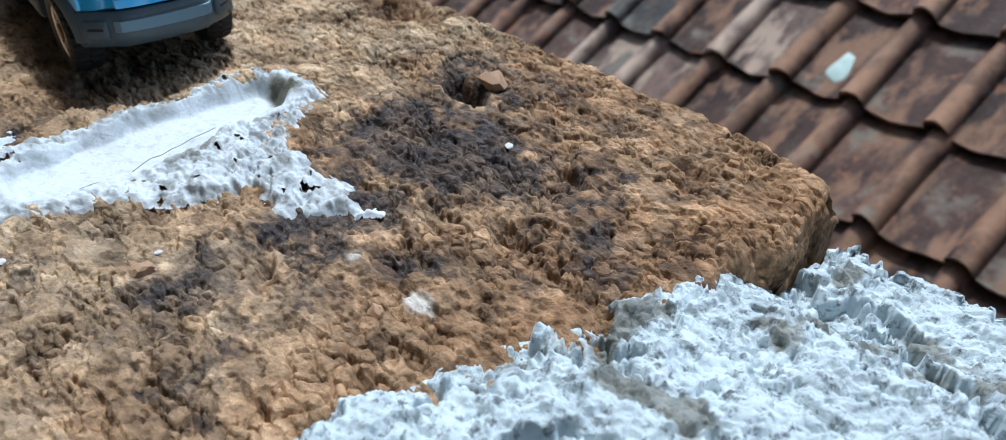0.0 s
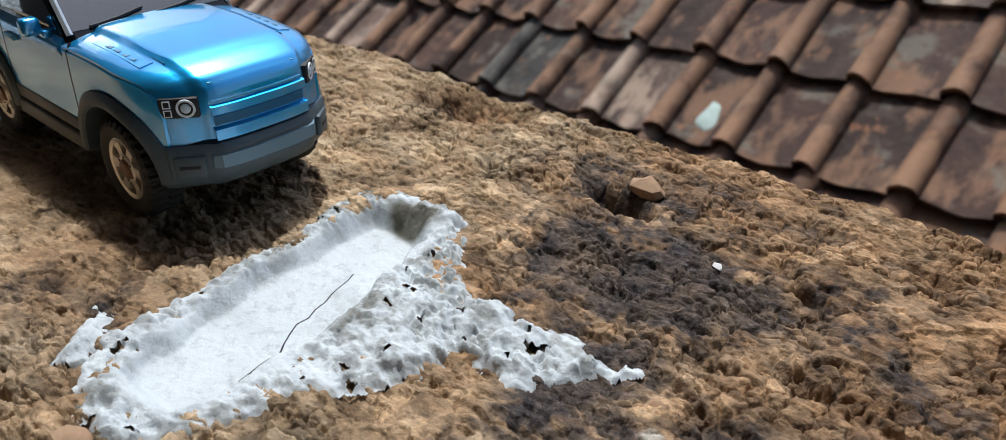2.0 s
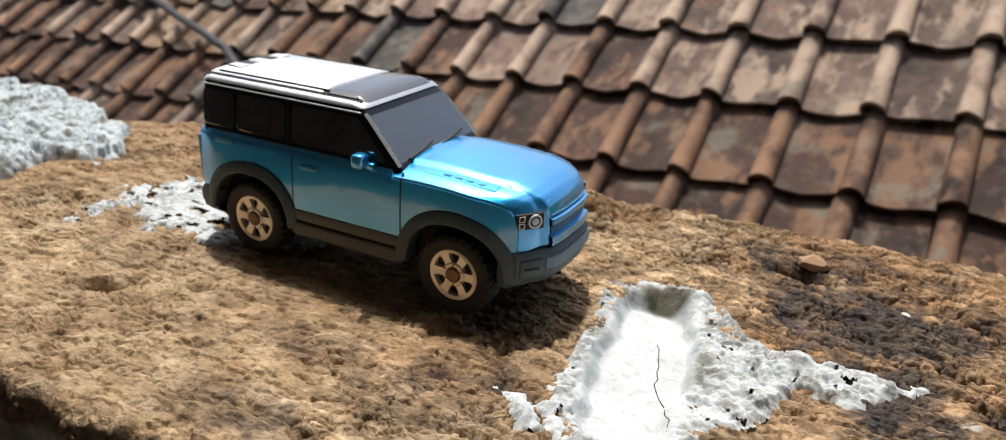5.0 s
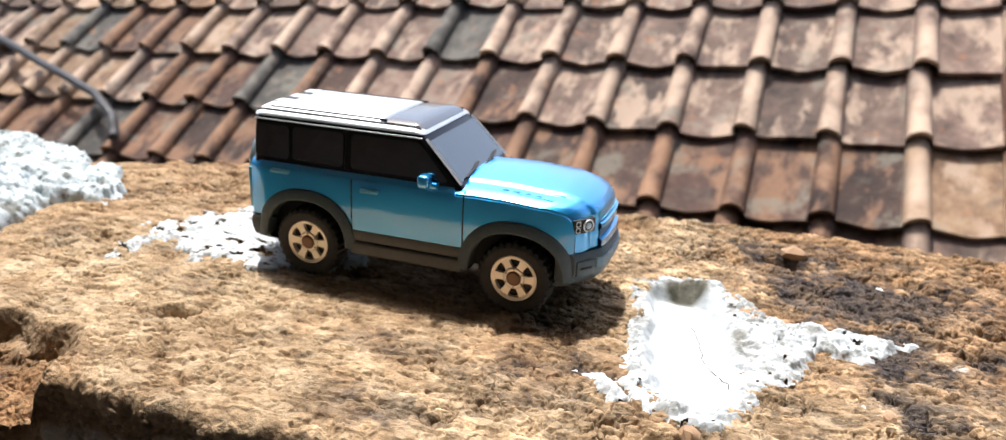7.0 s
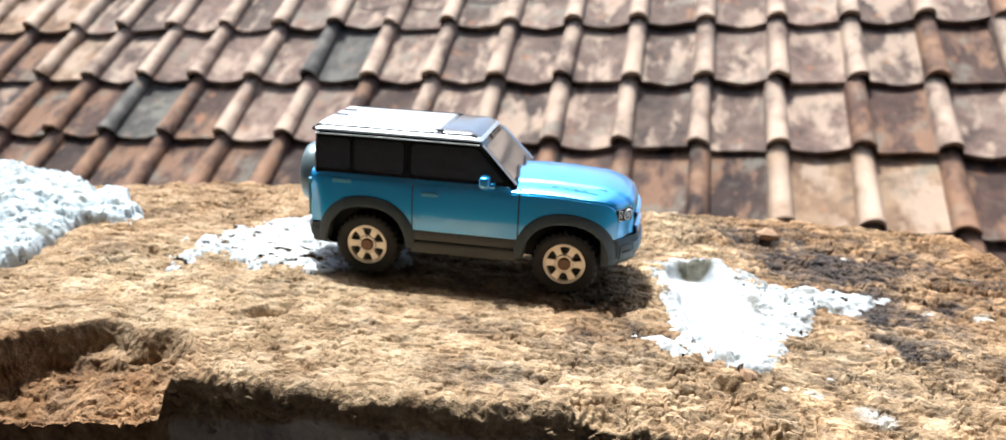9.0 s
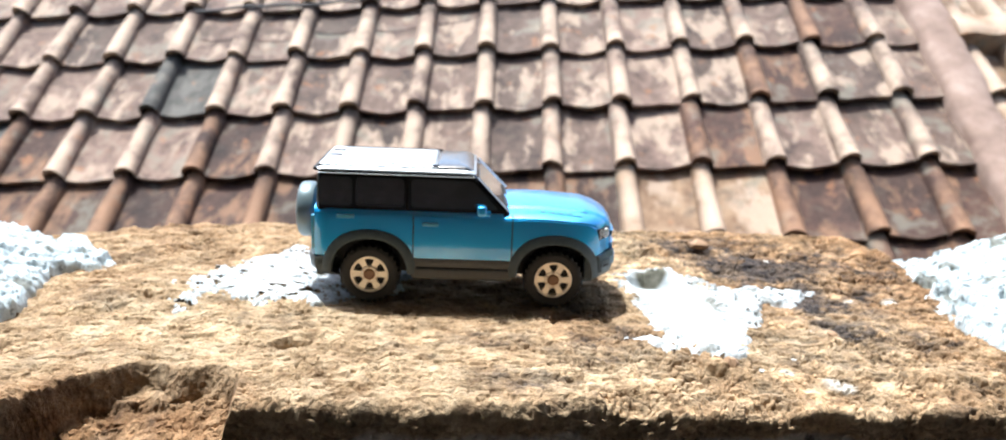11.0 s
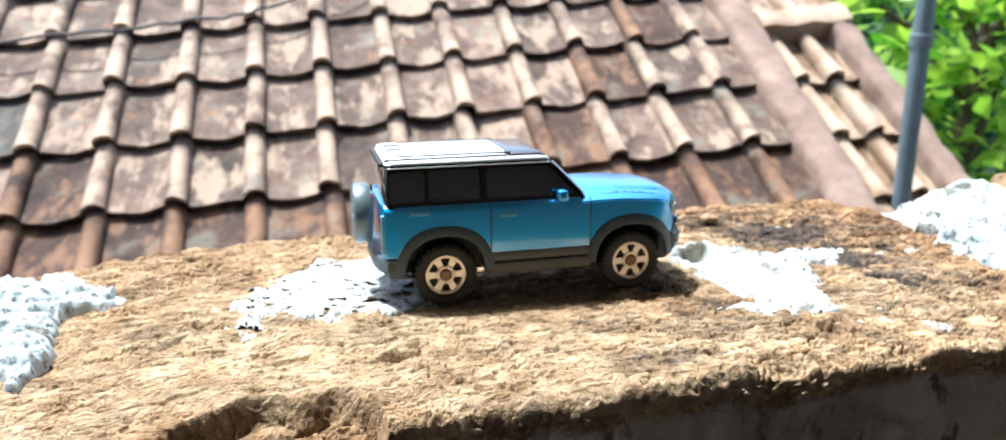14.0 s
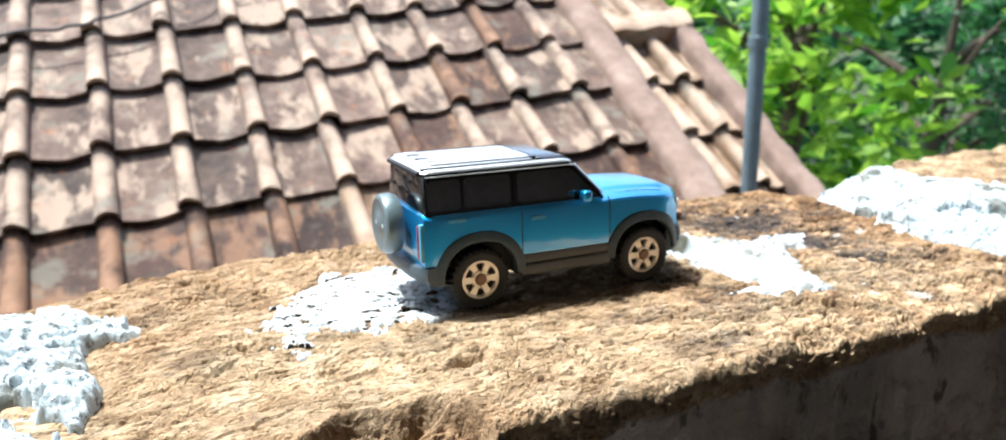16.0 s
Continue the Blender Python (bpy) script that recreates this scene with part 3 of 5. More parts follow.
def dirt(seed, level):
    return lambda x, y: step01(level, level + 0.5, fbm(x, y, 0.006, 4, seed)) * 0.8


def right_rise(x, y):
    return 0.0019 + 0.003 * blob(x, y, 0.148, 0.0, 0.04, 0.05) + 0.0015 * step01(0.15, 0.18, x) - 0.009 * step01(0.030, 0.048, y) * step01(0.17, 0.13, x)


def left_rise(x, y):
    hollow = blob(x, y, -0.105, -0.005, 0.008, 0.007) + blob(x, y, -0.100, -0.013, 0.005, 0.005)
    return 0.0026 + 0.0012 * blob(x, y, -0.115, 0.01, 0.03, 0.05) - 0.0034 * step01(0.25, 0.5, hollow + 0.2 * fbm(x, y, 0.005, 3, 2))


def trough_gaps(x, y):
    """1 where the thin lime beside the trough has flaked off the brick."""
    sd, _, _ = outline(x, y, CHANNEL)
    n = np.maximum(fbm(x, y * 1.6, 0.0040, 4, 6, 0.65) - 1.22, 0.8 * fbm(x, y * 1.4, 0.0019, 3, 2, 0.6) - 0.98)
    tail = 0.08 * step01(0.068, 0.086, x) + 0.22 * step01(0.002, -0.008, y) * step01(0.056, 0.060, x)
    return step01(-0.03, 0.05, n + tail) * step01(-0.0006, -0.0022, sd)


def rear_gaps(x, y):
    n = np.maximum(fbm(x, y * 1.6, 0.0046, 4, 9, 0.65) - 0.88, 0.8 * fbm(x, y * 1.4, 0.0021, 3, 4, 0.6) - 0.74)
    return step01(-0.03, 0.05, n)


def trough_thick(x, y):
    """A smooth bed in the channel, a crumbled rim and a flaked layer beside it."""
    sd, _, _ = outline(x, y, CHANNEL)
    hump = blob(x, y, 0.066, 0.007, 0.018, 0.014) * 0.0006 + blob(x, y, 0.055, 0.023, 0.010, 0.005) * 0.0005
    rough = 0.2 * step01(0.003, 0.001, sd) + 0.8 * step01(0.0002, -0.0010, sd)
    wx, wy = x + 0.0012 * fbm(x, y, 0.003, 3, 2, 0.6), y + 0.0010 * fbm(x, y, 0.003, 3, 3, 0.6)
    flakes = 0.0004 * terrace(fbm(x, y * 1.4, 0.0050, 5, 4, 0.6), 0.45, 0.25) + 0.00014 * facets(wx, wy, 0.0014, 0.0010, 7, 0.8)
    flakes = flakes - 0.0004 * step01(0.16, 0.06, gap(wx, wy, 0.0024, 0.0017, 5)) * step01(0.0, 0.4, fbm(x, y, 0.006, 3, 8))
    return 0.0004 + hump + rough * (0.0003 + 1.5 * flakes)


def rear_thick(x, y):
    wx, wy = x + 0.0012 * fbm(x, y, 0.003, 3, 4, 0.6), y + 0.0012 * fbm(x, y, 0.003, 3, 5, 0.6)
    flakes = 0.0003 * terrace(fbm(x, y * 1.4, 0.0058, 5, 7, 0.6), 0.45, 0.25) + 0.00012 * facets(wx, wy, 0.0014, 0.0010, 9, 0.8)
    flakes = flakes - 0.0004 * step01(0.16, 0.06, gap(wx, wy, 0.0026, 0.0018, 7)) * step01(0.0, 0.4, fbm(x, y, 0.006, 3, 8))
    return 0.0006 + 0.0003 * fbm(x, y, 0.004, 3, 6) + flakes


def trough_dirt_shade(x, y):
    # far: mossy colour and painted shade on the trough's end wall
    far = blob(x, y, 0.0480, 0.0208, 0.0062, 0.0026) * 1.4
    # side: grey shade of the right wall, put in as colour
    side = blob(x, y, 0.0575, 0.001, 0.0022, 0.006) * 0.3
    sd, _, _ = outline(x, y, CHANNEL)
    rim = 0.45 * step01(0.05, 0.4, fbm(x, y, 0.0030, 4, 9)) * step01(0.0025, -0.0005, sd) * step01(0.052, 0.046, x)
    flecks = step01(0.16, 0.50, fbm(x, y * 1.5, 0.0024, 4, 5, 0.65)) * step01(0.0, -0.0015, sd)
    return far + side + rim + 0.5 * flecks


def build_wall():
    bm = bmesh.new()
    box(bm, -1.6, 1.6, -0.043, 0.060, -1.0, -0.036, 0.004)
    wall = part("wall_parapet", bm, PLASTER)
    tagged(wall, "low parapet of old bricks with pale crumbling mortar", "wall", kind="structure")
    calm = lambda x, y: brick_height(x, y, False)
    wrapped("brick", BRICK_PLAN, main_top, BRICK, wall, "worn ochre brick with soot stains and a chipped edge", step=0.00017, fine=0.02, side=0.0004, radius=0.0026, smooth_below=1.0, fields={"soot": soot, "dust": dust}, seed=1, calm=calm)
    wrapped("mortar", RIGHT_PLAN, mortar_top(3, 0.0011, right_rise), MORTAR, wall, "lumpy pale blue-grey mortar joint", step=0.00022, radius=0.0022, ragged=0.0011, side=0.0012, smooth=True, fields={"dirt": dirt(4, 0.45)}, seed=5)
    wrapped("mortar", LEFT_PLAN, mortar_top(8, 0.0018, left_rise), MORTAR, wall, "lumpy white mortar joint spilling over the brick", step=0.00033, radius=0.0022, ragged=0.0018, side=0.0012, smooth=True, fields={"dirt": dirt(9, 0.4)}, seed=6)
    patch("mortar", TROUGH_PLAN, calm, trough_thick, LIME, wall, "smooth white lime trough in the brick", fields={"dirt": trough_dirt_shade}, seed=2, ragged=0.0013, gaps=trough_gaps)
    patch("mortar", REAR_PLAN, calm, rear_thick, LIME, wall, "thin white lime smear on the brick", fields={"dirt": lambda x, y: 0.5 * step01(0.42, 0.56, fbm(x, y * 1.5, 0.0024, 4, 9, 0.65))}, seed=3, ragged=0.003, gaps=rear_gaps)
    patch("mortar", mm((34, -15), (39, -14), (43, -19), (41, -22), (37, -19)), calm, rear_thick, LIME, wall, "loose white lime crumb", fields={"dirt": dirt(2, 0.2)}, seed=4, ragged=0.001)
    far = lambda x, y: 0.004 + brick_height(x - 0.19, y + 0.02) * 0.8
    none = lambda x, y: 0 * x
    some = lambda x, y: 0.2 * step01(0.2, 0.8, fbm(x, y, 0.02, 4, 7))
    wrapped("brick", mm((172, -46), (390, -46), (390, 64), (190, 64), (174, 52)), far, BRICK, wall, "ochre brick past the mortar joint", step=0.0009, ragged=0.003, radius=0.005, fields={"soot": some, "dust": none}, seed=7)
    near = lambda x, y: 0.001 + brick_height(x + 0.4, y) * 0.8
    wrapped("brick", mm((-420, -44), (-192, -44), (-192, 62), (-420, 62)), near, BRICK, wall, "ochre brick behind the white mortar", step=0.0012, ragged=0.003, radius=0.005, fields={"soot": some, "dust": none}, seed=9)
    # a hair crack in the lime
    bm = bmesh.new()
    pts = []
    for k in range(15):
        s = k / 14
        x, y = (49.5 + 7.0 * s + 0.5 * math.sin(9 * s) + random.uniform(-0.5, 0.5)) * MM, (8.5 - 21 * s) * MM
        ax, ay = np.array([x]), np.array([y])
        pts.append((x, y, float((brick_height(ax, ay, False) + trough_thick(ax, ay))[0]) - 0.00024))
    tube(bm, pts, 0.0001, 5)
    part("crack", bm, CHASSIS, wall, "thin dark crack")


def grit(name, x, y, size, mat, label, flat=0.6):
    """A small broken stone lying on the brick."""
    bm = bmesh.new()
    bmesh.ops.create_icosphere(bm, subdivisions=1 if flat < 0.5 else 2, radius=1.0)
    off = random.uniform(0, 50)
    for v in bm.verts:
        n = noise.noise(v.co * 1.3 + Vector((off, off, 0)))
        v.co = v.co * (1 + 0.45 * n)
        v.co.z *= flat
    bmesh.ops.scale(bm, vec=(size, size * 0.7, size), verts=bm.verts)
    ob = part(name, bm, mat, None, "", 1.0, True, 25)
    z = float(brick_height(np.array([x]), np.array([y]))[0])
    ob.matrix_world = pose(x, y, z + size * flat * 0.35, 0, 0, random.uniform(0, 180))
    return tagged(ob, label, "stone")


# ---- the toy car, in millimetres: x ahead, y to its left, z up ----
WB, WR, HALF = 20.0, 6.65, 12.9


def side_y(x, z):
    y = HALF - 0.004 * max(0.0, z - 12.0) ** 2 - 0.75 * max(0.0, z - 20.0) ** 1.3
    if x > 22:
        y -= 1.9 * ((x - 22) / 7.7) ** 2
    if x < -28:
        y -= 1.0 * ((-28 - x) / 4.0) ** 2
    return y


HOOD = [(9.0, 20.7), (13, 20.85), (18, 20.8), (23, 20.5), (27, 20.3), (30, 19.85), (31.8, 19.1), (32.8, 18.0), (33.2, 16.6)]


def hood_z(x):
    for (a, za), (b, zb) in zip(HOOD, HOOD[1:]):
        if a <= x <= b:
            return za + (zb - za) * (x - a) / (b - a)
    return HOOD[0][1] if x < 9 else HOOD[-1][1]


def hood_drop(y):
    u = abs(y) / 12.4
    return 0.6 * u ** 10 + 0.9 * u * u - 1.0


def nose(y):
    """How far the nose falls back from its middle."""
    y = abs(y)
    if y < 6.7:
        return 0.6 * (y / 6.7) ** 3
    if y < 7.4:
        return 0.6 + 0.9 * (y - 6.7) / 0.7
    return 1.5 + 2.1 * ((y - 7.4) / 3.4) ** 1.3


NOSE_END = 29.7


def edge_shift(px):
    return 3.5 * max(0.0, min(1.0, (px - 20) / 13.2))


def top_z(x):
    """The upper edge of the side, below the bonnet's edge."""
    if x < 9:
        return 21.2
    px = x
    for _ in range(30):
        px = x + edge_shift(px)
    return hood_z(min(px, 33.2)) - 0.7


def low_z(x):
    base = 10.8 if x < WB else 11.6
    for c in (-WB, WB):
        if abs(x - c) < 10.2:
            base = max(10.8 if x < c or c < 0 else base, WR + math.sqrt(max(0.0, 9.9 ** 2 - (x - c) ** 2)))
    return base


def spread(a, b, n):
    return [a + (b - a) * k / n for k in range(n + 1)]


def car_side(sign):
    bm = bmesh.new()
    xs = sorted(set(spread(-31.8, NOSE_END, 110)))
    rows = []
    for k in range(13):
        row = []
        for x in xs:
            lo, hi = low_z(x), top_z(x)
            # close rows over the shoulder under the windows
            z = lo + (hi - 1.3 - lo) * k / 7 if k < 8 else hi - 1.3 + 1.3 * (k - 7) / 5
            row.append((x, sign * (side_y(x, z) - (0.25 if k == 12 else 0.0)), z))
        rows.append(row)
    grid(bm, rows)
    thicken(bm, (0, -sign * 1.6, 0))
    return bm


def arch_band(cx, sign, r0=8.2, r1=10.2, a0=4, a1=176, out=0.75):
    """A moulded flare round a wheel."""
    bm = bmesh.new()
    rows = []
    for k in range(33):
        a = radians(a0 + (a1 - a0) * k / 32)
        c, s = math.cos(a), math.sin(a)
        # squared shoulders
        f = 1 + 0.045 * abs(math.sin(2 * a)) ** 2
        ring = []
        for r, o in ((r0, -2.6), (r0, out * 0.6), (r0 + 0.35, out), (r1 - 0.7, out * 0.95), (r1, 0.25), (r1, -2.6)):
            x, z = cx + r * f * c, WR + r * f * s
            ring.append((x, sign * (side_y(x, 12.5) + o), z))
        rows.append(ring)
    loft(bm, rows)
    return bm


def wheel_parts(car, cx, cy, sign):
    bm = bmesh.new()
    lathe(bm, [(1.0, -2.0), (3.4, -1.8), (3.6, 0.0), (1.0, 0.2)], 32)
    hub = part("wheel", bm, CHASSIS, car, "", MM)
    hub.matrix_local = pose(cx * MM, cy * MM, WR * MM, 0, 0, 0 if sign > 0 else 180) @ Matrix.Diagonal((1.073, 1.0, 1.073, 1.0))
    bm = bmesh.new()
    lathe(bm, [(3.72, -2.4), (5.2, -2.55), (5.9, -2.3), (6.2, -1.6), (6.2, -0.3), (6.2, 0.0), (6.2, 1.3), (6.0, 2.0), (5.3, 2.35), (4.3, 2.3), (3.85, 2.0), (3.72, 1.0)], 120)
    # tread blocks cut into the running face
    for v in bm.verts:
        r = math.hypot(v.co.x, v.co.z)
        if r > 5.8:
            k = round(math.atan2(v.co.z, v.co.x) / (2 * math.pi) * 120) + (2 if v.co.y > -0.1 else 0)
            f = (6.2 if r > 6.1 else r) / r - (0.045 if k % 4 >= 2 else 0.0)
            v.co.x, v.co.z = v.co.x * f, v.co.z * f
    part("tyre", bm, RUBBER, hub, "black rubber tyre with a blocky tread", MM)
    # rim: ring, six broad spokes, hub
    bm = bmesh.new()
    seg = 72
    rings = []
    for r, y in ((4.25, 0.4), (4.2, 1.95), (4.0, 2.05), (3.5, 1.9), (3.42, 0.4)):
        rings.append([(r * math.cos(2 * math.pi * k / seg), y, r * math.sin(2 * math.pi * k / seg)) for k in range(seg)])
    loft(bm, rings, False)
    for k in range(6):
        a = 2 * math.pi * k / 6
        pts = []
        for r, half in ((1.2, 0.75), (2.2, 0.62), (2.9, 0.66), (3.35, 0.82), (3.8, 1.15)):
            pts.append((r, half))
        for y0, y1 in ((0.5, 1.75),):
            top = [(r, y1 + 0.1 * (r > 3), h) for r, h in pts] + [(r, y1 + 0.1 * (r > 3), -h) for r, h in reversed(pts)]
            bot = [(r, y0, h) for r, _, h in top]
            m = Matrix.Rotation(a, 4, "Y")
            loft(bm, [[m @ Vector(p) for p in bot], [m @ Vector(p) for p in top]])
    lathe(bm, [(1.95, 0.2), (1.95, 1.8), (1.75, 1.95), (1.3, 1.95), (1.25, 1.5)], 32)
    bmesh.ops.scale(bm, vec=(0.93, 1, 0.93), verts=bm.verts)
    part("rim", bm, GOLD, hub, "pale gold six-spoke rim", MM)
    bm = bmesh.new()
    lathe(bm, [(1.2, 1.5), (1.2, 2.1), (0.95, 2.3)], 24)
    for k in range(6):
        a = 2 * math.pi * (k + 0.5) / 6
        lathe(bm, [(0.14, 1.95), (0.12, 2.12)], 8, centre=(1.5 * math.cos(a), 0, 1.5 * math.sin(a)))
    part("hub_cap", bm, BRONZE, hub, "brown hub cap", MM)


def rounded(x0, x1, y0, y1, r, z, n=5):
    pts = []
    for cx, cy, a0 in ((x1 - r, y1 - r, 0), (x0 + r, y1 - r, 90), (x0 + r, y0 + r, 180), (x1 - r, y0 + r, 270)):
        for k in range(n + 1):
            a = radians(a0 + 90 * k / n)
            pts.append((cx + r * math.cos(a), cy + r * math.sin(a), z))
    return pts


def build_car():
    car = new("toy_car")
    tagged(car, "blue die-cast toy off-road car with black windows on the brick", "toy car")
    P = lambda name, bm, mat, label="", parent=None, sharp=35: part(name, bm, mat, parent or car, label, MM, True, sharp)
    # chassis between the wheels
    bm = bmesh.new()
    box(bm, -31, 20, -9.2, 9.2, 6.4, 19.8, 0.6)
    box(bm, 12, 29.5, -7.5, 7.5, 6.6, 17.2, 0.6)
    box(bm, -11.5, 11.5, -11.6, 11.6, 6.2, 10.2, 0.5)
    P("chassis", bm, CHASSIS, "black underbody")
    bm = bmesh.new()
    lathe(bm, [(0.5, -11.5), (0.5, 11.5)], 12, centre=(WB, 0, WR))
    P("axle", bm, STEEL)
    bm = bmesh.new()
    lathe(bm, [(0.5, -11.5), (0.5, 11.5)], 12, centre=(-WB, 0, WR))
    P("axle", bm, STEEL)
    # painted sides
    sides = {}
    for sign in (-1, 1):
        sides[sign] = P("side_panel", car_side(sign), PAINT, "blue painted side")
    # bonnet and nose
    bm = bmesh.new()
    rows = []
    prof = []
    for (a, za), (b, zb) in zip(HOOD, HOOD[1:]):
        for k in range(3):
            prof.append((a + (b - a) * k / 3, za + (zb - za) * k / 3))
    prof += [HOOD[-1], (33.2, 14.0), (33.3, 12.0)]
    for px, pz in prof:
        row = []
        for k in range(-24, 25):
            u = k / 24
            w = side_y(min(px - edge_shift(px), NOSE_END), 19) - 0.25
            bulge = 0.45 * (1 - float(step01(0.60, 0.68, np.array(abs(u))))) * max(0.0, min(1.0, (31 - px) / 4))
            drop = 0.6 * abs(u) ** 10 + 0.9 * u * u - 1.0
            x = px - nose(u * 10.6) * edge_shift(px) / 3.5
            row.append((x, u * w, pz + bulge - drop))
        rows.append(row)
    grid(bm, rows)
    thicken(bm, lambda c: Vector((-1.5 if c.x > 30 else 0.0, 0, -1.2)))
    bonnet = P("bonnet", bm, PAINT, "blue bonnet with a raised centre")
    # rear panel
    bm = bmesh.new()
    rows = []
    for z in spread(9.4, 21.0, 7):
        rows.append([(-31.8 - 0.5 * (1 - (k / 8) ** 4), k / 8 * (side_y(-31.8, z) - 0.05), z) for k in range(-8, 9)])
    grid(bm, rows)
    thicken(bm, (1.4, 0, 0))
    P("tailgate", bm, PAINT, "blue rear panel")
    # glasshouse
    bm = bmesh.new()
    loft(bm, [rounded(-31.5, 10.6, -11.8, 11.8, 1.2, 20.2), rounded(-31.5, 9.6, -11.75, 11.75, 1.2, 21.4),
              rounded(-31.3, 2.8, -11.0, 11.0, 1.3, 28.3), rounded(-31.0, 2.0, -10.65, 10.65, 1.3, 29.15)])
    house = P("glasshouse", bm, GLASS, "glossy black window moulding")
    # windscreen and its black frame, wipers
    d = Vector((2.8 - 9.6, 0, 28.3 - 21.4)).normalized()
    nrm = Vector((d.z, 0, -d.x))

    def on_screen(s, y, lift):
        p = Vector((9.6, y, 21.4)) + d * s + nrm * lift
        return p

    bm = bmesh.new()
    loft(bm, [[on_screen(0.4, -10.9, q), on_screen(0.4, 10.9, q), on_screen(9.2, 10.2, q), on_screen(9.2, -10.2, q)] for q in (-0.2, 0.12)])
    part("windscreen", bm, plain("grey_windscreen", (0.035, 0.045, 0.053), 0.15, coat=1.0, coat_ior=1.9, coat_rough=0.05), house, "smooth dark grey windscreen", MM)
    for y0, y1 in ((-8.5, -1.0), (0.5, 8.0)):
        bm = bmesh.new()
        tube(bm, [on_screen(0.5, y0, 0.35), on_screen(0.9, (y0 + y1) / 2, 0.4), on_screen(1.7, y1, 0.35)], 0.22, 6)
        part("wiper", bm, CHASSIS, house, "black wiper", MM)
    for sign in (-1, 1):
        bm = bmesh.new()
        loft(bm, [[on_screen(s, sign * (11.7 - 0.078 * s), 0.05), on_screen(s, sign * (11.3 - 0.078 * s), 0.40), on_screen(s, sign * (10.85 - 0.078 * s), 0.10)] for s in (0.0, 5, 9.8)])
        part("pillar", bm, SILVER, house, "silver windscreen pillar", MM)
        # rails between the side windows
        for xa in (-12.0,):
            bm = bmesh.new()
            ring = []
            for z, y in ((21.3, 11.78), (28.2, 11.05)):
                ring.append([(xa - 0.35, sign * y, z), (xa + 0.35, sign * y, z), (xa + 0.2, sign * (y + 0.12), z), (xa - 0.2, sign * (y + 0.12), z)])
            loft(bm, ring)
            part("window_post", bm, SEAM, house, "", MM)
        # panes of the side windows, just proud of the black moulding
        for (xa, xb, top_b), kind in (((-30.7, -23.7, -23.7), "side_window"), ((-23.0, -12.7, -12.7), "side_panel"), ((-11.2, 7.6, 1.8), "side_window")):
            bm = bmesh.new()
            rings = []
            for lift, inset in ((-0.3, 0.0), (0.10, 0.0), (0.16, 0.25)):
                corners = [(xa + inset, 21.7 + inset), (xb - inset, 21.7 + inset), (top_b - inset, 27.8 - inset), (xa + inset, 27.8 - inset)]
                ring = []
                for k, (px, pz) in enumerate(corners):
                    for qx, qz in (corners[k - 1], corners[(k + 1) % 4]):
                        f = 0.55 / math.hypot(qx - px, qz - pz)
                        rx, rz = px + (qx - px) * f, pz + (qz - pz) * f
                        ring.append((rx, sign * (11.75 - 0.1087 * (rz - 21.4) + lift), rz))
                rings.append(ring)
            loft(bm, rings)
            pane = part(kind, bm, SMOKE, house, "smoky brown side glass" if kind == "side_window" else "square dark side panel", MM)
            if kind == "side_panel":
                bm = bmesh.new()
                rail = [(x, sign * (11.93 - 0.1087 * (z - 21.4)), z) for x, z in ((xa + 0.3, 27.5), (xa + 0.3, 22.1), (xb - 0.3, 22.1))]
                tube(bm, rail, 0.10, 6)
                part("panel_rim", bm, CHASSIS, pane, "thin grey rim", MM)
    # roof: a silver shell on the black glasshouse, with a raised crowned panel
    bm = bmesh.new()
    loft(bm, [rounded(-31.4, 2.5, -10.85, 10.85, 1.4, 29.05), rounded(-31.5, 2.3, -10.85, 10.85, 1.4, 29.25), rounded(-31.3, 1.8, -10.5, 10.5, 1.6, 29.62), rounded(-31.0, 1.0, -9.9, 9.9, 1.7, 29.85)])
    roof = P("roof", bm, SILVER, "silver-grey roof edge", sharp=50)
    bm = bmesh.new()
    loft(bm, [rounded(-31.0, -6.3, -9.3, 9.3, 0.8, 29.7), rounded(-31.0, -6.3, -9.3, 9.3, 0.8, 30.15), rounded(-30.7, -6.4, -8.9, 8.9, 0.9, 30.4), rounded(-30.3, -6.6, -7, 7, 1, 30.7), rounded(-29.6, -7.0, -3, 3, 1, 30.85)])
    part("roof_panel", bm, SILVER, roof, "silver-grey roof panel", MM, True, 50)
    bm = bmesh.new()
    loft(bm, [rounded(-6.1, 1.9, -9.2, 9.2, 0.8, 29.6), rounded(-6.1, 1.0, -9.2, 9.2, 0.8, 30.15), rounded(-6.0, 0.4, -8.8, 8.8, 0.8, 30.4), rounded(-5.8, -0.6, -7, 7, 0.9, 30.64), rounded(-5.5, -1.8, -3, 3, 0.9, 30.76)])
    part("sunroof", bm, plain("smoky_roof_glass", (0.03, 0.034, 0.038), 0.2, 0.0, 1.0, coat_ior=1.9, coat_rough=0.2), roof, "glossy smoky sunroof panel", MM)
    for sign in (-1, 1):
        bm = bmesh.new()
        box(bm, -29, -5.5, sign * 8.75 - 0.16, sign * 8.75 + 0.16, 30.2, 30.62, 0.1)
        part("roof_rail", bm, CHASSIS, roof, "black groove strip", MM)
        bm = bmesh.new()
        box(bm, -31.2, 1.4, sign * 9.55 - 0.14, sign * 9.55 + 0.14, 29.6, 29.98, 0.05)
        part("roof_groove", bm, CHASSIS, roof, "", MM)
        bm = bmesh.new()
        box(bm, -31.0, 2.2, sign * 10.98 - 0.16, sign * 10.98 + 0.16, 28.42, 28.66, 0.08)
        part("drip_rail", bm, CHROME, roof, "pale drip rail", MM)
    for y in (-5, 0, 5):
        bm = bmesh.new()
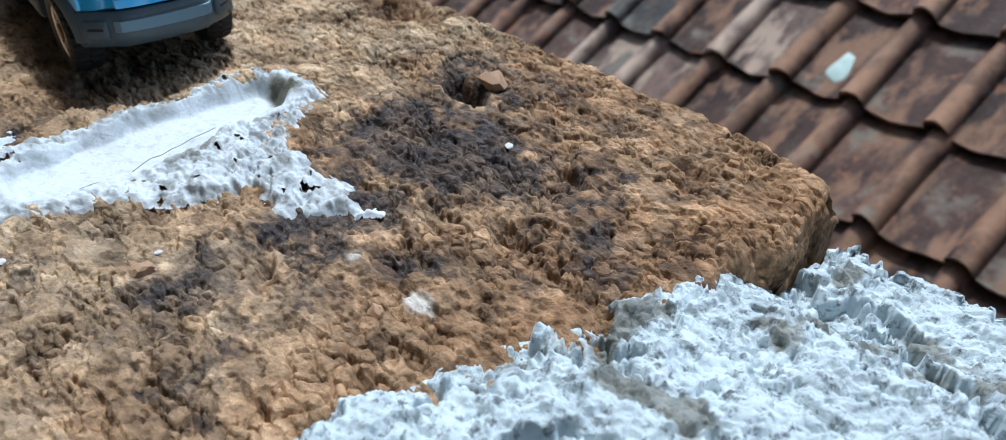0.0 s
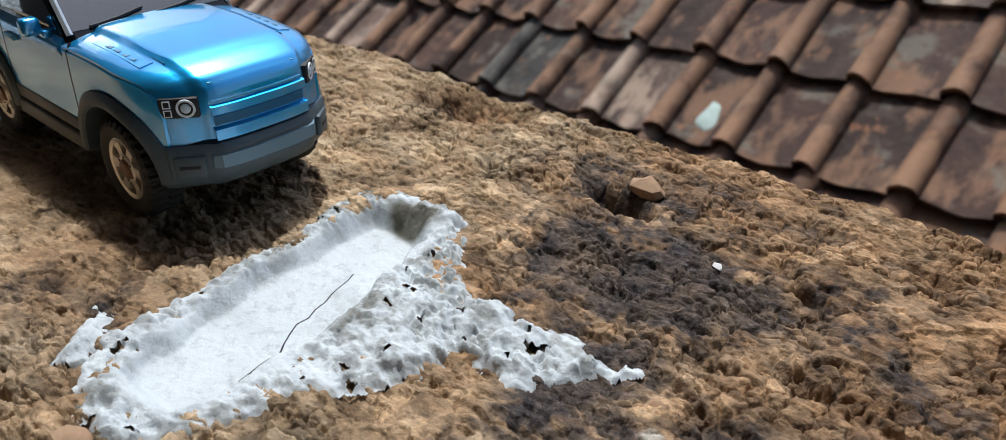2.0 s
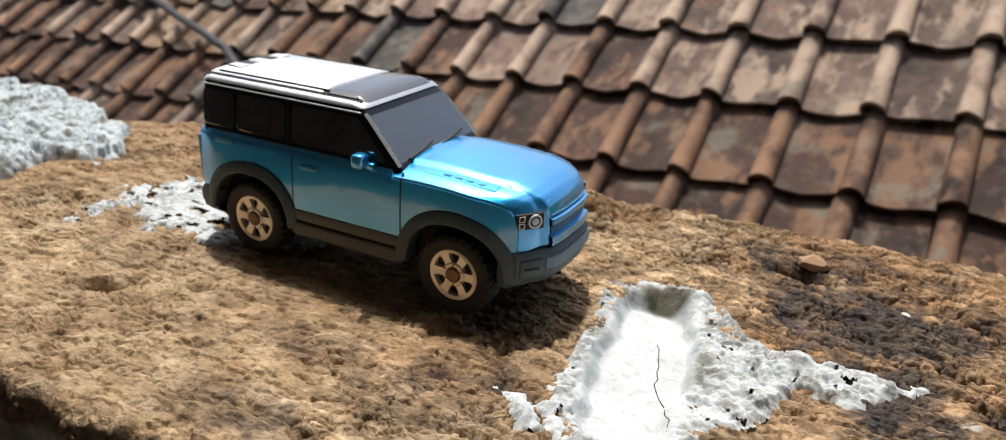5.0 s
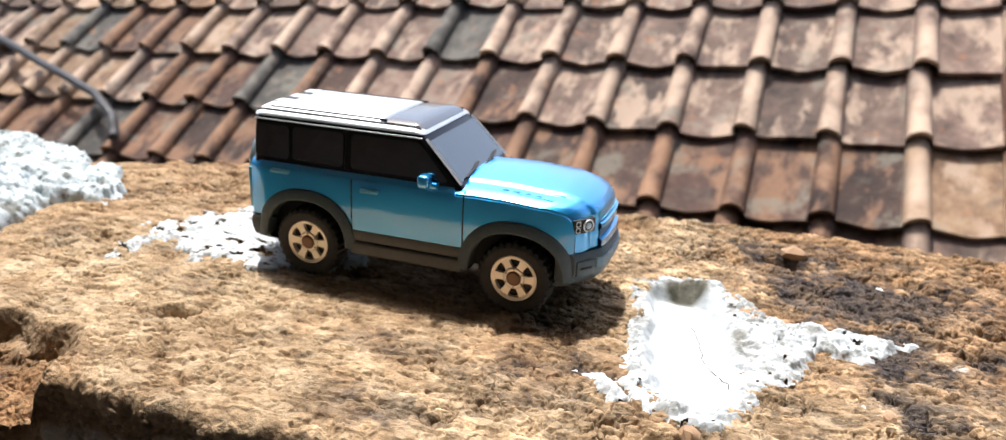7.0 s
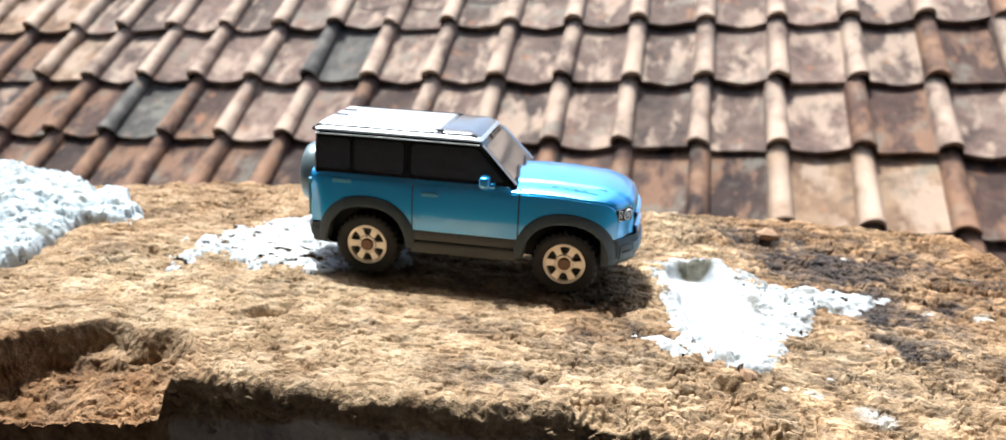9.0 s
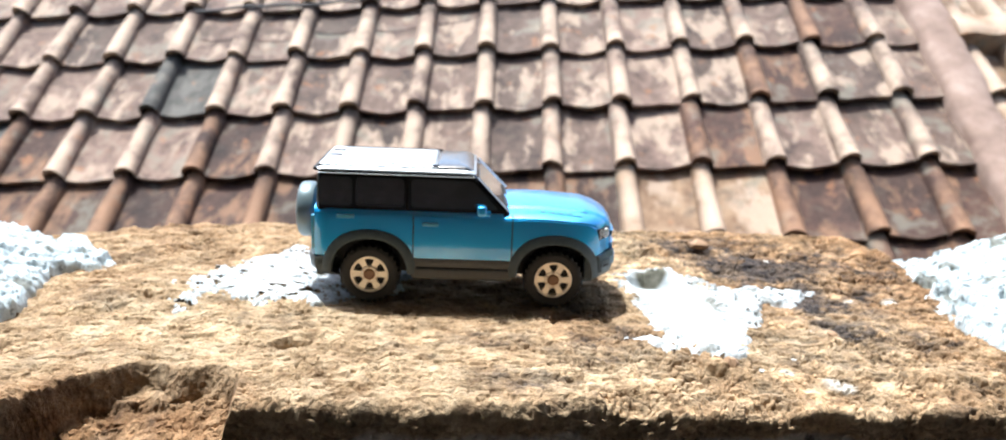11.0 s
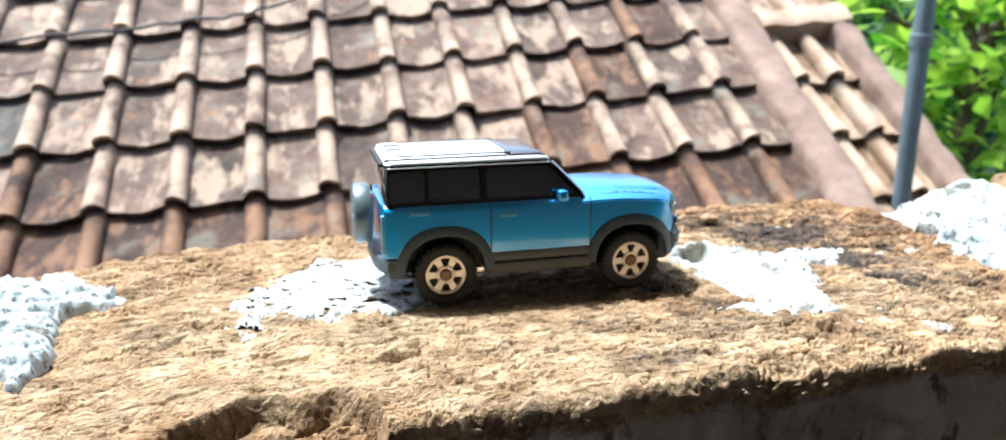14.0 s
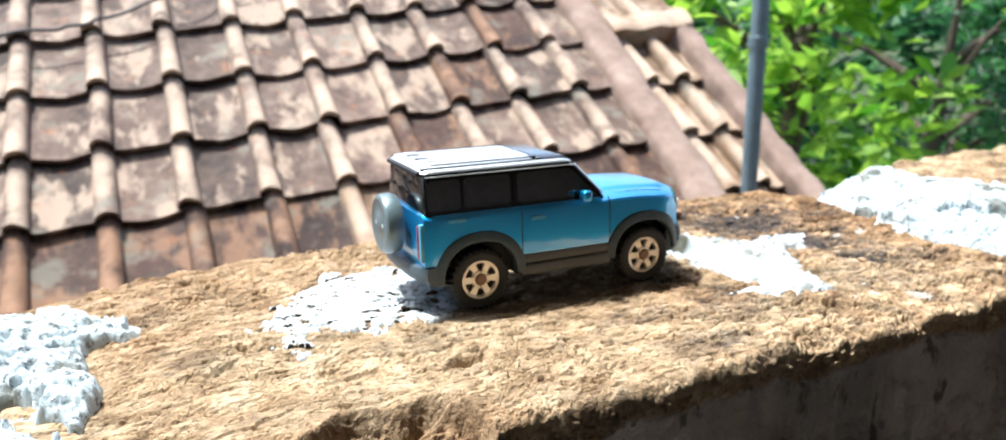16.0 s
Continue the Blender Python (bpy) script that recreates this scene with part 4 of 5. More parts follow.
        box(bm, -30.0, -26.8, y - 1.2, y + 1.2, 30.0, 31.0, 0.3)
        part("roof_rib", bm, SILVER, roof, "", MM)
    for y in (-2.5, 2.5):
        bm = bmesh.new()
        box(bm, -30.0, -27.0, y - 1.05, y + 1.05, 30.2, 30.86, 0.1)
        part("roof_slot", bm, CHASSIS, roof, "black slot between the ribs", MM)
    bm = bmesh.new()
    box(bm, -32.3, -30.6, -9.6, 9.6, 28.6, 29.5, 0.35)
    part("spoiler", bm, CHASSIS, roof, "black rear lip", MM)
    # flares and sills
    for sign in (-1, 1):
        for cx in (-WB, WB):
            P("wheel_arch", arch_band(cx, sign), PLASTIC, "dark grey moulded wheel arch")
        bm = bmesh.new()
        y0, y1 = sorted((sign * 10.5, sign * 13.1))
        box(bm, -11.2, 11.0, y0, y1, 8.9, 10.85, 0.3)
        y0, y1 = sorted((sign * 10.5, sign * 13.35))
        box(bm, -11.0, 10.8, y0, y1, 6.2, 8.75, 0.55, 3)
        y0, y1 = sorted((sign * 10.5, sign * 12.7))
        box(bm, -11.0, 10.8, y0, y1, 7.0, 10.0)
        P("sill", bm, SILL, "grey-brown side sill")
        # shut lines
        for xa, z0 in ((-10.6, 11.2), (10.6, 10.2)):
            bm = bmesh.new()
            zs = spread(z0, 20.9, 10)
            loft(bm, [[(xa - 0.13, sign * (side_y(xa, z) + 0.02), z), (xa + 0.13, sign * (side_y(xa, z) + 0.02), z), (xa, sign * (side_y(xa, z) - 0.3), z)] for z in zs])
            part("shut_line", bm, CHASSIS, sides[sign], "", MM)
        for xa, half in ((-7.0, 1.7), (-25.0, 1.9)):
            bm = bmesh.new()
            zc = 18.4 if xa > -10 else 19.7
            y0, y1 = sorted((sign * (side_y(xa, zc) - 0.2), sign * (side_y(xa, zc) + 0.6)))
            box(bm, xa - half, xa + half, y0, y1, zc - 0.36, zc + 0.36, 0.2)
            part("door_handle", bm, MARK, sides[sign], "pale blue door handle", MM)
        # mirrors
        bm = bmesh.new()
        y0, y1 = sorted((sign * 12.6, sign * 15.0))
        box(bm, 2.9, 5.0, y0, y1, 20.9, 23.2, 0.6, 3)
        y0, y1 = sorted((sign * 11.6, sign * 13.0))
        box(bm, 4.0, 5.8, y0, y1, 20.6, 21.6, 0.2)
        P("mirror", bm, PAINT, "blue wing mirror")
        for cx in (-WB, WB):
            wheel_parts(car, cx, sign * 10.6, sign)
    # front bumper
    bm = bmesh.new()
    rows = []
    for x, z in ((31.6, 12.2), (33.7, 12.1), (34.2, 11.4), (34.2, 8.8), (33.7, 7.3), (32.4, 6.3), (30.5, 6.1)):
        rows.append([(x - nose(k / 12 * 11.4), k / 12 * 11.4, z) for k in range(-12, 13)])
    grid(bm, rows)
    thicken(bm, lambda c: Vector((-2.0, 0, 0)))
    for sign in (-1, 1):
        y0, y1 = sorted((sign * 8.0, sign * 11.6))
        box(bm, 26.6, 29.6, y0, y1, 6.6, 11.6, 0.7)
    bumper = P("front_bumper", bm, PLASTIC, "dark grey front bumper")
    bm = bmesh.new()
    rows = []
    for x, z in ((34.2, 10.9), (34.55, 10.8), (34.55, 9.2), (34.1, 9.0)):
        rows.append([(x - nose(k / 10 * 7.4), k / 10 * 7.4, z) for k in range(-10, 11)])
    grid(bm, rows)
    thicken(bm, lambda c: Vector((-0.6, 0, 0)))
    part("skid_plate", bm, SKID, bumper, "pale blue-grey skid plate", MM)
    for sign in (-1, 1):
        bm = bmesh.new()
        m = Matrix.Translation((31.5, sign * 9.6, 9.5)) @ Matrix.Rotation(radians(sign * 40), 4, "Z")
        box(bm, -0.5, 0.35, -1.9, 1.9, -1.4, 1.5, 0.35)
        bmesh.ops.transform(bm, matrix=m, verts=bm.verts)
        vent = part("bumper_vent", bm, PLASTIC, bumper, "", MM)
        bm = bmesh.new()
        box(bm, 0.3, 0.45, -1.2, 1.2, -0.1, 0.3, 0.05)
        bmesh.ops.transform(bm, matrix=m, verts=bm.verts)
        part("vent_slot", bm, CHASSIS, bumper, "", MM)
    # grille: two proud bars with a dark slot between them
    bm = bmesh.new()
    for z0, z1, out in ((15.5, 16.9, 0.55), (12.3, 14.1, 0.75)):
        rows = []
        for x, z in ((33.0, z1), (33.2 + out, z1 - 0.25), (33.2 + out, z0 + 0.25), (33.0, z0)):
            rows.append([(x - nose(k / 10 * 6.6), k / 10 * 6.6, z) for k in range(-10, 11)])
        grid(bm, rows)
    P("grille_bar", bm, PAINT, "blue grille bar")
    for z0, z1 in ((14.25, 15.35), (17.05, 17.3)):
        bm = bmesh.new()
        rows = []
        for x, z in ((33.0, z1), (33.36, z1), (33.36, z0), (33.0, z0)):
            rows.append([(x - nose(k / 10 * 6.3), k / 10 * 6.3, z) for k in range(-10, 11)])
        grid(bm, rows)
        P("grille_slot", bm, BLUE_DARK if z0 < 15 else MARK, "dark grille slot" if z0 < 15 else "pale line above the grille")
    # raised marks along the bonnet's lip, plain blocks
    for k in range(8):
        y = -5.6 + 11.2 * k / 7
        bm = bmesh.new()
        x = 32.2 - nose(y)
        box(bm, x - 0.3, x + 0.3, y - 0.38, y + 0.38, 18.7, 19.3, 0.12)
        part("bonnet_mark", bm, MARK, bonnet, "", MM)
    # bonnet side plates and grooves
    for sign in (-1, 1):
        bm = bmesh.new()
        rows = [[(x, sign * y, hood_z(x) - hood_drop(y) + 0.05) for x in spread(13.5, 25.5, 6)] for y in (8.7, 9.2, 9.7, 10.1, 10.4)]
        grid(bm, rows)
        thicken(bm, (0, 0, -0.5))
        plate = part("bonnet_plate", bm, PAINT, bonnet, "", MM)
        for k in range(4):
            x = 16.5 + 1.9 * k
            bm = bmesh.new()
            box(bm, x, x + 1.2, sign * 9.65 - 0.35, sign * 9.65 + 0.35, hood_z(x) - 0.4, hood_z(x + 1) - hood_drop(9.65) + 0.075)
            part("plate_mark", bm, BLUE_DARK, bonnet, "", MM)
        bm = bmesh.new()
        tube(bm, [(x, sign * 8.1, hood_z(x) - hood_drop(8.1) + 0.02) for x in spread(11, 27, 8)], 0.09, 5)
        part("bonnet_groove", bm, BLUE_DARK, bonnet, "", MM)
        # head lamps
        m = Matrix.Translation((30.75, sign * 9.2, 16.75)) @ Matrix.Rotation(radians(sign * 40), 4, "Z")
        bm = bmesh.new()
        box(bm, -1.2, 0.22, -2.3, 2.2, -1.25, 1.25, 0.25)
        bmesh.ops.transform(bm, matrix=m, verts=bm.verts)
        lamp = P("headlight", bm, CHASSIS, "black headlight with a pale ring")
        bm = bmesh.new()
        ring = []
        for r, x in ((1.12, 0.18), (1.08, 0.36), (0.84, 0.36), (0.82, 0.18)):
            ring.append([(x, -sign * 0.75 + r * math.cos(2 * math.pi * k / 28), r * math.sin(2 * math.pi * k / 28)) for k in range(28)])
        loft(bm, ring, False)
        bmesh.ops.transform(bm, matrix=m, verts=bm.verts)
        part("lamp_ring", bm, WHITE, lamp, "white ring", MM)
        bm = bmesh.new()
        lathe(bm, [(0.62, 0.0), (0.55, 0.2), (0.3, 0.3)], 20)
        bmesh.ops.rotate(bm, verts=bm.verts, cent=(0, 0, 0), matrix=Matrix.Rotation(radians(-90), 3, "Z"))
        bmesh.ops.transform(bm, matrix=m @ Matrix.Translation((0.15, -sign * 0.75, 0)), verts=bm.verts)
        part("lamp_lens", bm, CLEAR, lamp, "pale lens", MM)
        for zc in (-0.56, 0.52):
            bm = bmesh.new()
            for a, b in (((-0.45, -0.45), (0.45, -0.33)), ((-0.45, 0.33), (0.45, 0.45)), ((-0.45, -0.33), (-0.33, 0.33)), ((0.33, -0.33), (0.45, 0.33))):
                box(bm, 0.18, 0.32, sign * 1.35 + a[0], sign * 1.35 + b[0], zc + a[1], zc + b[1])
            bmesh.ops.transform(bm, matrix=m, verts=bm.verts)
            part("lamp_square", bm, WHITE, lamp, "", MM)
        # tail lamps
        bm = bmesh.new()
        y0, y1 = sorted((sign * 10.6, sign * 11.9))
        box(bm, -32.5, -31.2, y0, y1, 11.6, 19.4, 0.25)
        tail = P("tail_light", bm, plain("blue_tail_panel", (0.10, 0.42, 0.62), 0.25, coat=0.6), "pale blue tail panel with red strip")
        bm = bmesh.new()
        y0, y1 = sorted((sign * 10.1, sign * 10.75))
        box(bm, -32.7, -31.6, y0, y1, 12.0, 19.0, 0.2)
        part("tail_strip", bm, RED, tail, "red strip", MM)
    # rear bumper
    bm = bmesh.new()
    rows = []
    for x, z in ((-31.4, 10.6), (-33.7, 10.4), (-34.1, 9.4), (-33.9, 7.9), (-32.4, 6.7), (-30.4, 6.5)):
        rows.append([(x + 2.4 * abs(k / 12) ** 4, k / 12 * 12.9, z) for k in range(-12, 13)])
    grid(bm, rows)
    thicken(bm, lambda c: Vector((2.5, 0, 0)))
    for sign in (-1, 1):
        y0, y1 = sorted((sign * 10.0, sign * 13.0))
        box(bm, -31.5, -28.2, y0, y1, 6.6, 10.3, 0.7)
    P("rear_bumper", bm, PLASTIC, "dark grey rear bumper")
    # spare wheel on the tailgate
    bm = bmesh.new()
    lathe(bm, [(3.0, -2.6), (5.9, -2.2), (6.3, -1.4), (6.3, 0.6), (6.0, 1.2), (5.3, 1.5), (5.0, 1.35), (2.0, 1.35), (1.6, 1.6)], 48)
    bmesh.ops.rotate(bm, verts=bm.verts, cent=(0, 0, 0), matrix=Matrix.Rotation(radians(90), 3, "Z"))
    bmesh.ops.translate(bm, verts=bm.verts, vec=(-35.7, 0.5, 17.4))
    spare = P("spare_wheel", bm, plain("grey_green_cover", (0.16, 0.22, 0.24), 0.35, 0.3, 0.4), "grey spare wheel cover")
    bm = bmesh.new()
    box(bm, -37.2, -37.0, -2.2, 3.2, 17.0, 17.8, 0.08)
    part("cover_mark", bm, CHROME, spare, "", MM)
    car.matrix_world = pose(0.0006, 0.0118, 0.0, 0, 0, -2.8)
    return car


# ---- the tiled roof ----
RO, RU, RV = Vector((-0.4615, 1.6933, -0.0829)), Vector((0.13844, -0.0154, 0.0099)), Vector((-0.00924, -0.14484, -0.10123))
RX = RU.normalized()
RZ = RX.cross(-RV.normalized()).normalized()
RY = RZ.cross(RX)
TW, TL = RU.length, RV.length
ROLL_H = 0.030


def roof_at(c, j, lift=0.0):
    return RO + c * RU + j * RV + RZ * lift


def tile_profile():
    pts = []
    for k in range(9):
        a = math.pi * (1 - k / 8)
        pts.append((0.0215 * math.cos(a), 0.003 + (ROLL_H - 0.003) * math.sin(a) ** 0.8 - 0.004 * (k == 0)))
    for k in range(1, 8):
        u = k / 7
        pts.append((0.0215 + u * 0.104, 0.003 * (1 - u) ** 4 - 0.0035 * math.sin(math.pi * u) + 0.005 * u ** 3))
    return pts


def tile_mesh(name, seed):
    rnd = random.Random(seed)
    bm = bmesh.new()
    long, thick = TL * 1.14, 0.012
    prof = tile_profile()
    rows = []
    for s, rise in ((0.0, 0.016), (0.03, 0.0145), (0.5, 0.007), (1.0, -0.004)):
        sc = 1.0 - 0.10 * s
        rows.append([(x * (1.0 if x > 0.03 else sc), s * long + (0.003 * math.sin(x * 60 + seed) if s == 0 else 0) + rnd.uniform(-0.001, 0.001), z * sc + rise) for x, z in prof])
    top = [[bm.verts.new(p) for p in r] for r in rows]
    for a, b in zip(top, top[1:]):
        for k in range(len(a) - 1):
            bm.faces.new((a[k], a[k + 1], b[k + 1], b[k]))
    low = [[bm.verts.new((v.co.x, v.co.y + 0.002, v.co.z - thick)) for v in r] for r in (top[0], top[-1])]
    for k in range(len(prof) - 1):
        bm.faces.new((top[0][k + 1], top[0][k], low[0][k], low[0][k + 1]))
        bm.faces.new((low[0][k], low[1][k], low[1][k + 1], low[0][k + 1]))
    bmesh.ops.recalc_face_normals(bm, faces=bm.faces)
    me = bpy.data.meshes.new(name)
    bm.to_mesh(me)
    bm.free()
    me.polygons.foreach_set("use_smooth", [True] * len(me.polygons))
    me.set_sharp_from_angle(angle=radians(50))
    return me


def tile_pose(c, j, rnd):
    m = Matrix((RX, RY, RZ)).transposed().to_4x4()
    m.translation = roof_at(c, j, -ROLL_H - 0.016) + RX * rnd.uniform(-0.004, 0.004) + RY * rnd.uniform(-0.004, 0.004) + RZ * rnd.uniform(-0.002, 0.002)
    return m @ pose(0, 0, 0, rnd.uniform(-0.8, 0.8), rnd.uniform(-1.2, 1.2), rnd.uniform(-0.9, 0.9))


DARK_TILES = {(-1, 1), (-7, 3), (-4, 2), (-3, 4), (-9, 1)}
WARM_TILES = {(6, 3), (7, 3), (-8, 0), (-9, 0), (-10, 1), (-10, 0), (-7, 0), (-9, 2), (-8, 2), (-10, 2), (-6, 1)}


def build_roof():
    rnd = random.Random(11)
    # boarding under the tiles
    bm = bmesh.new()
    a, b, c, d = roof_at(-24, 9, -0.06), roof_at(11.6, 9, -0.06), roof_at(11.6, -6, -0.06), roof_at(-24, -6, -0.06)
    loft(bm, [[a, b, c, d], [p - RZ * 0.05 for p in (a, b, c, d)]])
    roof = part("roof", bm, PLASTER, None, "", 1.0, False)
    tagged(roof, "sloping roof of weathered reddish-brown clay tiles", "roof", kind="structure")
    meshes = [tile_mesh("tile", s) for s in range(4)]
    sets = {}
    for mat in (TILE, TILE_DARK, TILE_WARM, TILE_RED):
        sets[mat.name] = []
        for me in meshes:
            m2 = me.copy()
            m2.materials.append(mat)
            sets[mat.name].append(m2)
    for j in range(-3, 8):
        for c in range(-15, 11):
            # the darker red tile grows likelier towards the lower rows
            mat = TILE_DARK if (c, j) in DARK_TILES else TILE_WARM if (c, j) in WARM_TILES else TILE_RED if rnd.random() < 0.06 + 0.80 * float(step01(0.9, 3.0, np.array(j - 0.05 * c))) else TILE
            ob = new("tile", rnd.choice(sets[mat.name]))
            ob.matrix_world = tile_pose(c, j, rnd)
            ob.parent = roof
    # the rest of the slope, far up and far to the side
    rest = bmesh.new()
    for j in range(-5, 9):
        for c in range(-23, 11):
            if -3 <= j < 8 and c >= -15:
                continue
            k = len(rest.verts)
            rest.from_mesh(meshes[(c * 7 + j) % 4])
            rest.verts.ensure_lookup_table()
            m = tile_pose(c, j, rnd)
            for v in rest.verts[k:]:
                v.co = m @ v.co
    ob = part("tiles_beyond", rest, TILE, roof, "", 1.0, True, 50)
    tagged(ob, kind="stuff")
    # cement verge along the slope
    for c0, c1, j0, j1, name in ((10.66, 11.28, -6, 9, "verge"), (12.45, 12.85, -0.4, 9, "verge")):
        bm = bmesh.new()
        rows = []
        n = 60
        for k in range(n + 1):
            j = j0 + (j1 - j0) * k / n
            w = 0.004 * math.sin(k * 1.7) + 0.003 * math.sin(k * 0.6)
            ring = []
            for f, h in ((0, -0.09), (0, -0.022), (0.12, -0.012), (0.5, -0.008), (0.88, -0.012), (1, -0.022), (1, -0.09)):
                ring.append(roof_at(c0 + (c1 - c0) * f, j, h) + RX * w * (1 if f > 0.5 else 0.5))
            rows.append(ring)
        loft(bm, rows)
        v = part(name, bm, CEMENT, roof, "brown cement verge along the roof's edge", 1.0, True, 60)
    # the lower neighbouring strip of ochre tiles
    for j in range(0, 8):
        for c in (11.42, 12.02):
            ob = new("tile", rnd.choice(sets[TILE_WARM.name]))
            ob.matrix_world = Matrix.Translation(-RZ * 0.012) @ tile_pose(c, j, rnd)
            ob.parent = roof
    bm = bmesh.new()
    rows = []
    for k in range(15):
        c = 11.2 + 1.6 * k / 14
        rows.append([roof_at(c, -0.35 + q, h + 0.004 * math.sin(k)) for q, h in ((0.0, -0.06), (0.02, -0.008), (0.2, 0.0), (0.4, -0.006), (0.45, -0.06))])
    loft(bm, rows)
    part("ridge", bm, TILE_WARM, roof, "brown cement ridge", 1.0, True, 60)
    # a pale splash dried on one tile
    bm = bmesh.new()
    rows = []
    for h, k in ((-0.040, 1.0), (-0.0345, 1.0), (-0.0325, 0.8), (-0.0318, 0.3)):
        rows.append([roof_at(0.55 + k * (0.12 + 0.03 * math.sin(3 * a)) * math.cos(a), 3.67 + k * (0.19 + 0.04 * math.sin(2 * a + 1)) * math.sin(a), h) for a in spread(0, 6.0, 20)])
    loft(bm, rows)
    part("lime_splash", bm, plain("pale_lime_splash", (0.42, 0.52, 0.47), 0.8, grain=0.4, scale=60), roof, "pale greenish-white splash on a tile")
    # cables lying on the tiles
    def cable(points, radius, name, label):
        bm = bmesh.new()
        pts = []
        for (c, j), (c2, j2) in zip(points, points[1:]):
            for k in range(8):
                s = k / 8
                pts.append(roof_at(c + (c2 - c) * s, j + (j2 - j) * s, 0.006 + radius + 0.004 * math.sin(c * 3 + s * 6)))
        tube(bm, pts, radius, 8)
        tagged(part(name, bm, CABLE), label, "cable")
    cable([(-0.8, -0.74), (0.5, -0.77), (1.8, -0.86), (2.7, -0.9), (3.2, -1.03), (4.2, -1.38), (5.5, -1.9)], 0.0035, "cable", "thin black cable lying across the roof tiles")
    cable([(-13.5, 0.2), (-10.7, 1.05), (-8.3, 1.75), (-6.9, 2.15), (-6.0, 2.6), (-5.7, 2.95)], 0.011, "cable", "thick dark cable running down the roof tiles")


def build_house():
    """The house that carries the roof: walls down to the ground and the far slope."""
    bm = bmesh.new()
    for c0, c1, j0, j1 in ((-23.4, 11.2, 8.0, -5.9), (11.25, 12.75, 8.0, -0.3)):
        top = [roof_at(c, j, -0.125) for c, j in ((c0, j0), (c1, j0), (c1, j1), (c0, j1))]
        loft(bm, [[(p.x, p.y, GROUND - 0.2) for p in top], top])
    tagged(part("wall_house", bm, PLASTER, None, "", 1.0, False), "plain plastered wall of the neighbouring house", "wall", kind="structure")
    bm = bmesh.new()
    a, b = roof_at(-24, -6, -0.05), roof_at(11.4, -6, -0.05)
    c, d = b + Vector((0.05, 1.9, -1.35)), a + Vector((0.05, 1.9, -1.35))
    loft(bm, [[a, b, c, d], [p - Vector((0, 0, 0.06)) for p in (a, b, c, d)]])
    tagged(part("roof_far_slope", bm, TILE, None, "", 1.0, False), "far slope of the clay tile roof", "roof", kind="structure")
    bm = bmesh.new()
    tops = [p - Vector((0, 0, 0.07)) for p in (roof_at(-23.4, -5.95, -0.06), roof_at(11.2, -5.95, -0.06), c - Vector((0.2, 0.2, -0.14)), d - Vector((-0.2, 0.2, -0.14)))]
    loft(bm, [[(p.x, p.y, GROUND - 0.2) for p in tops], tops])
    tagged(part("wall_house_rear", bm, PLASTER, None, "", 1.0, False), "plain plastered rear wall of the neighbouring house", "wall", kind="structure")


def build_pole():
    bm = bmesh.new()
    lathe(bm, [(0.0165, -0.40), (0.017, 1.6), (0.012, 1.61)], 20)
    bmesh.ops.rotate(bm, verts=bm.verts, cent=(0, 0, 0), matrix=Matrix.Rotation(radians(90), 3, "X"))
    ob = part("pole", bm, STEEL)
    bm = bmesh.new()
    lathe(bm, [(0.0165, -0.01), (0.0205, -0.008), (0.0205, 0.012), (0.0165, 0.014)], 20)
    bmesh.ops.rotate(bm, verts=bm.verts, cent=(0, 0, 0), matrix=Matrix.Rotation(radians(90), 3, "X"))
    part("collar", bm, STEEL, ob)
    ob.matrix_world = pose(1.119, 1.073, 0)
    tagged(ob, "grey painted steel pole standing on the edge of the roof", "pole")


# ---- trees and ground ----
def leaves(bm, rnd, centre, radius, count, size, flat=0.8):
    for _ in range(count):
        d = Vector((rnd.gauss(0, 1), rnd.gauss(0, 1), rnd.gauss(0, 1) * flat)).normalized()
        p = Vector(centre) + d * radius * rnd.random() ** 0.45
        s = size * rnd.uniform(0.6, 1.3)
        m = Matrix.LocRotScale(p, Euler((rnd.uniform(-0.9, 0.9), rnd.uniform(-0.9, 0.9), rnd.uniform(0, 6.3))), (s, s, s))
        q = [m @ Vector(c) for c in ((0, -1, 0), (0.42, -0.2, 0.1), (0, 1, -0.12), (-0.42, -0.2, 0.1), (0, -0.1, 0))]
        v = [bm.verts.new(c) for c in q]
        bm.faces.new((v[0], v[1], v[4]))
        bm.faces.new((v[1], v[2], v[4]))
        bm.faces.new((v[2], v[3], v[4]))
        bm.faces.new((v[3], v[0], v[4]))


def build_tree(x, y, top, spread_r, clumps, per, size, mat, label, seed, low=-1.6):
    rnd = random.Random(seed)
    tree = new("tree")
    tree.matrix_world = pose(x, y, GROUND)
    tagged(tree, label, "tree", "trees past the roof")
    h = top - GROUND
    bm = bmesh.new()
    tube(bm, [(0, 0, 0), (0.04, 0.02, h * 0.3), (-0.03, 0.05, h * 0.6), (0.02, 0, h * 0.92)], [0.10, 0.08, 0.055, 0.015], 10)
    centres = []
    for k in range(clumps):
        a, r = rnd.uniform(0, 6.28), spread_r * rnd.random() ** 0.5
        z = rnd.uniform(low - GROUND, h)
        centres.append((r * math.cos(a), r * math.sin(a), z))
    for c in centres[::3]:
        z0 = max(0.5, c[2] - 0.5)
        tube(bm, [(0, 0, z0), (c[0] * 0.5, c[1] * 0.5, (z0 + c[2]) / 2 + 0.05), c], [0.03, 0.02, 0.006], 6)
    part("trunk", bm, BARK, tree, "brown trunk with limbs")
    bm = bmesh.new()
    for c in centres:
        leaves(bm, rnd, c, rnd.uniform(0.16, 0.34), per, size)
    ob = part("crown", bm, mat, tree, "", 1.0, True, 0)
    return tree


GROUND = -3.2


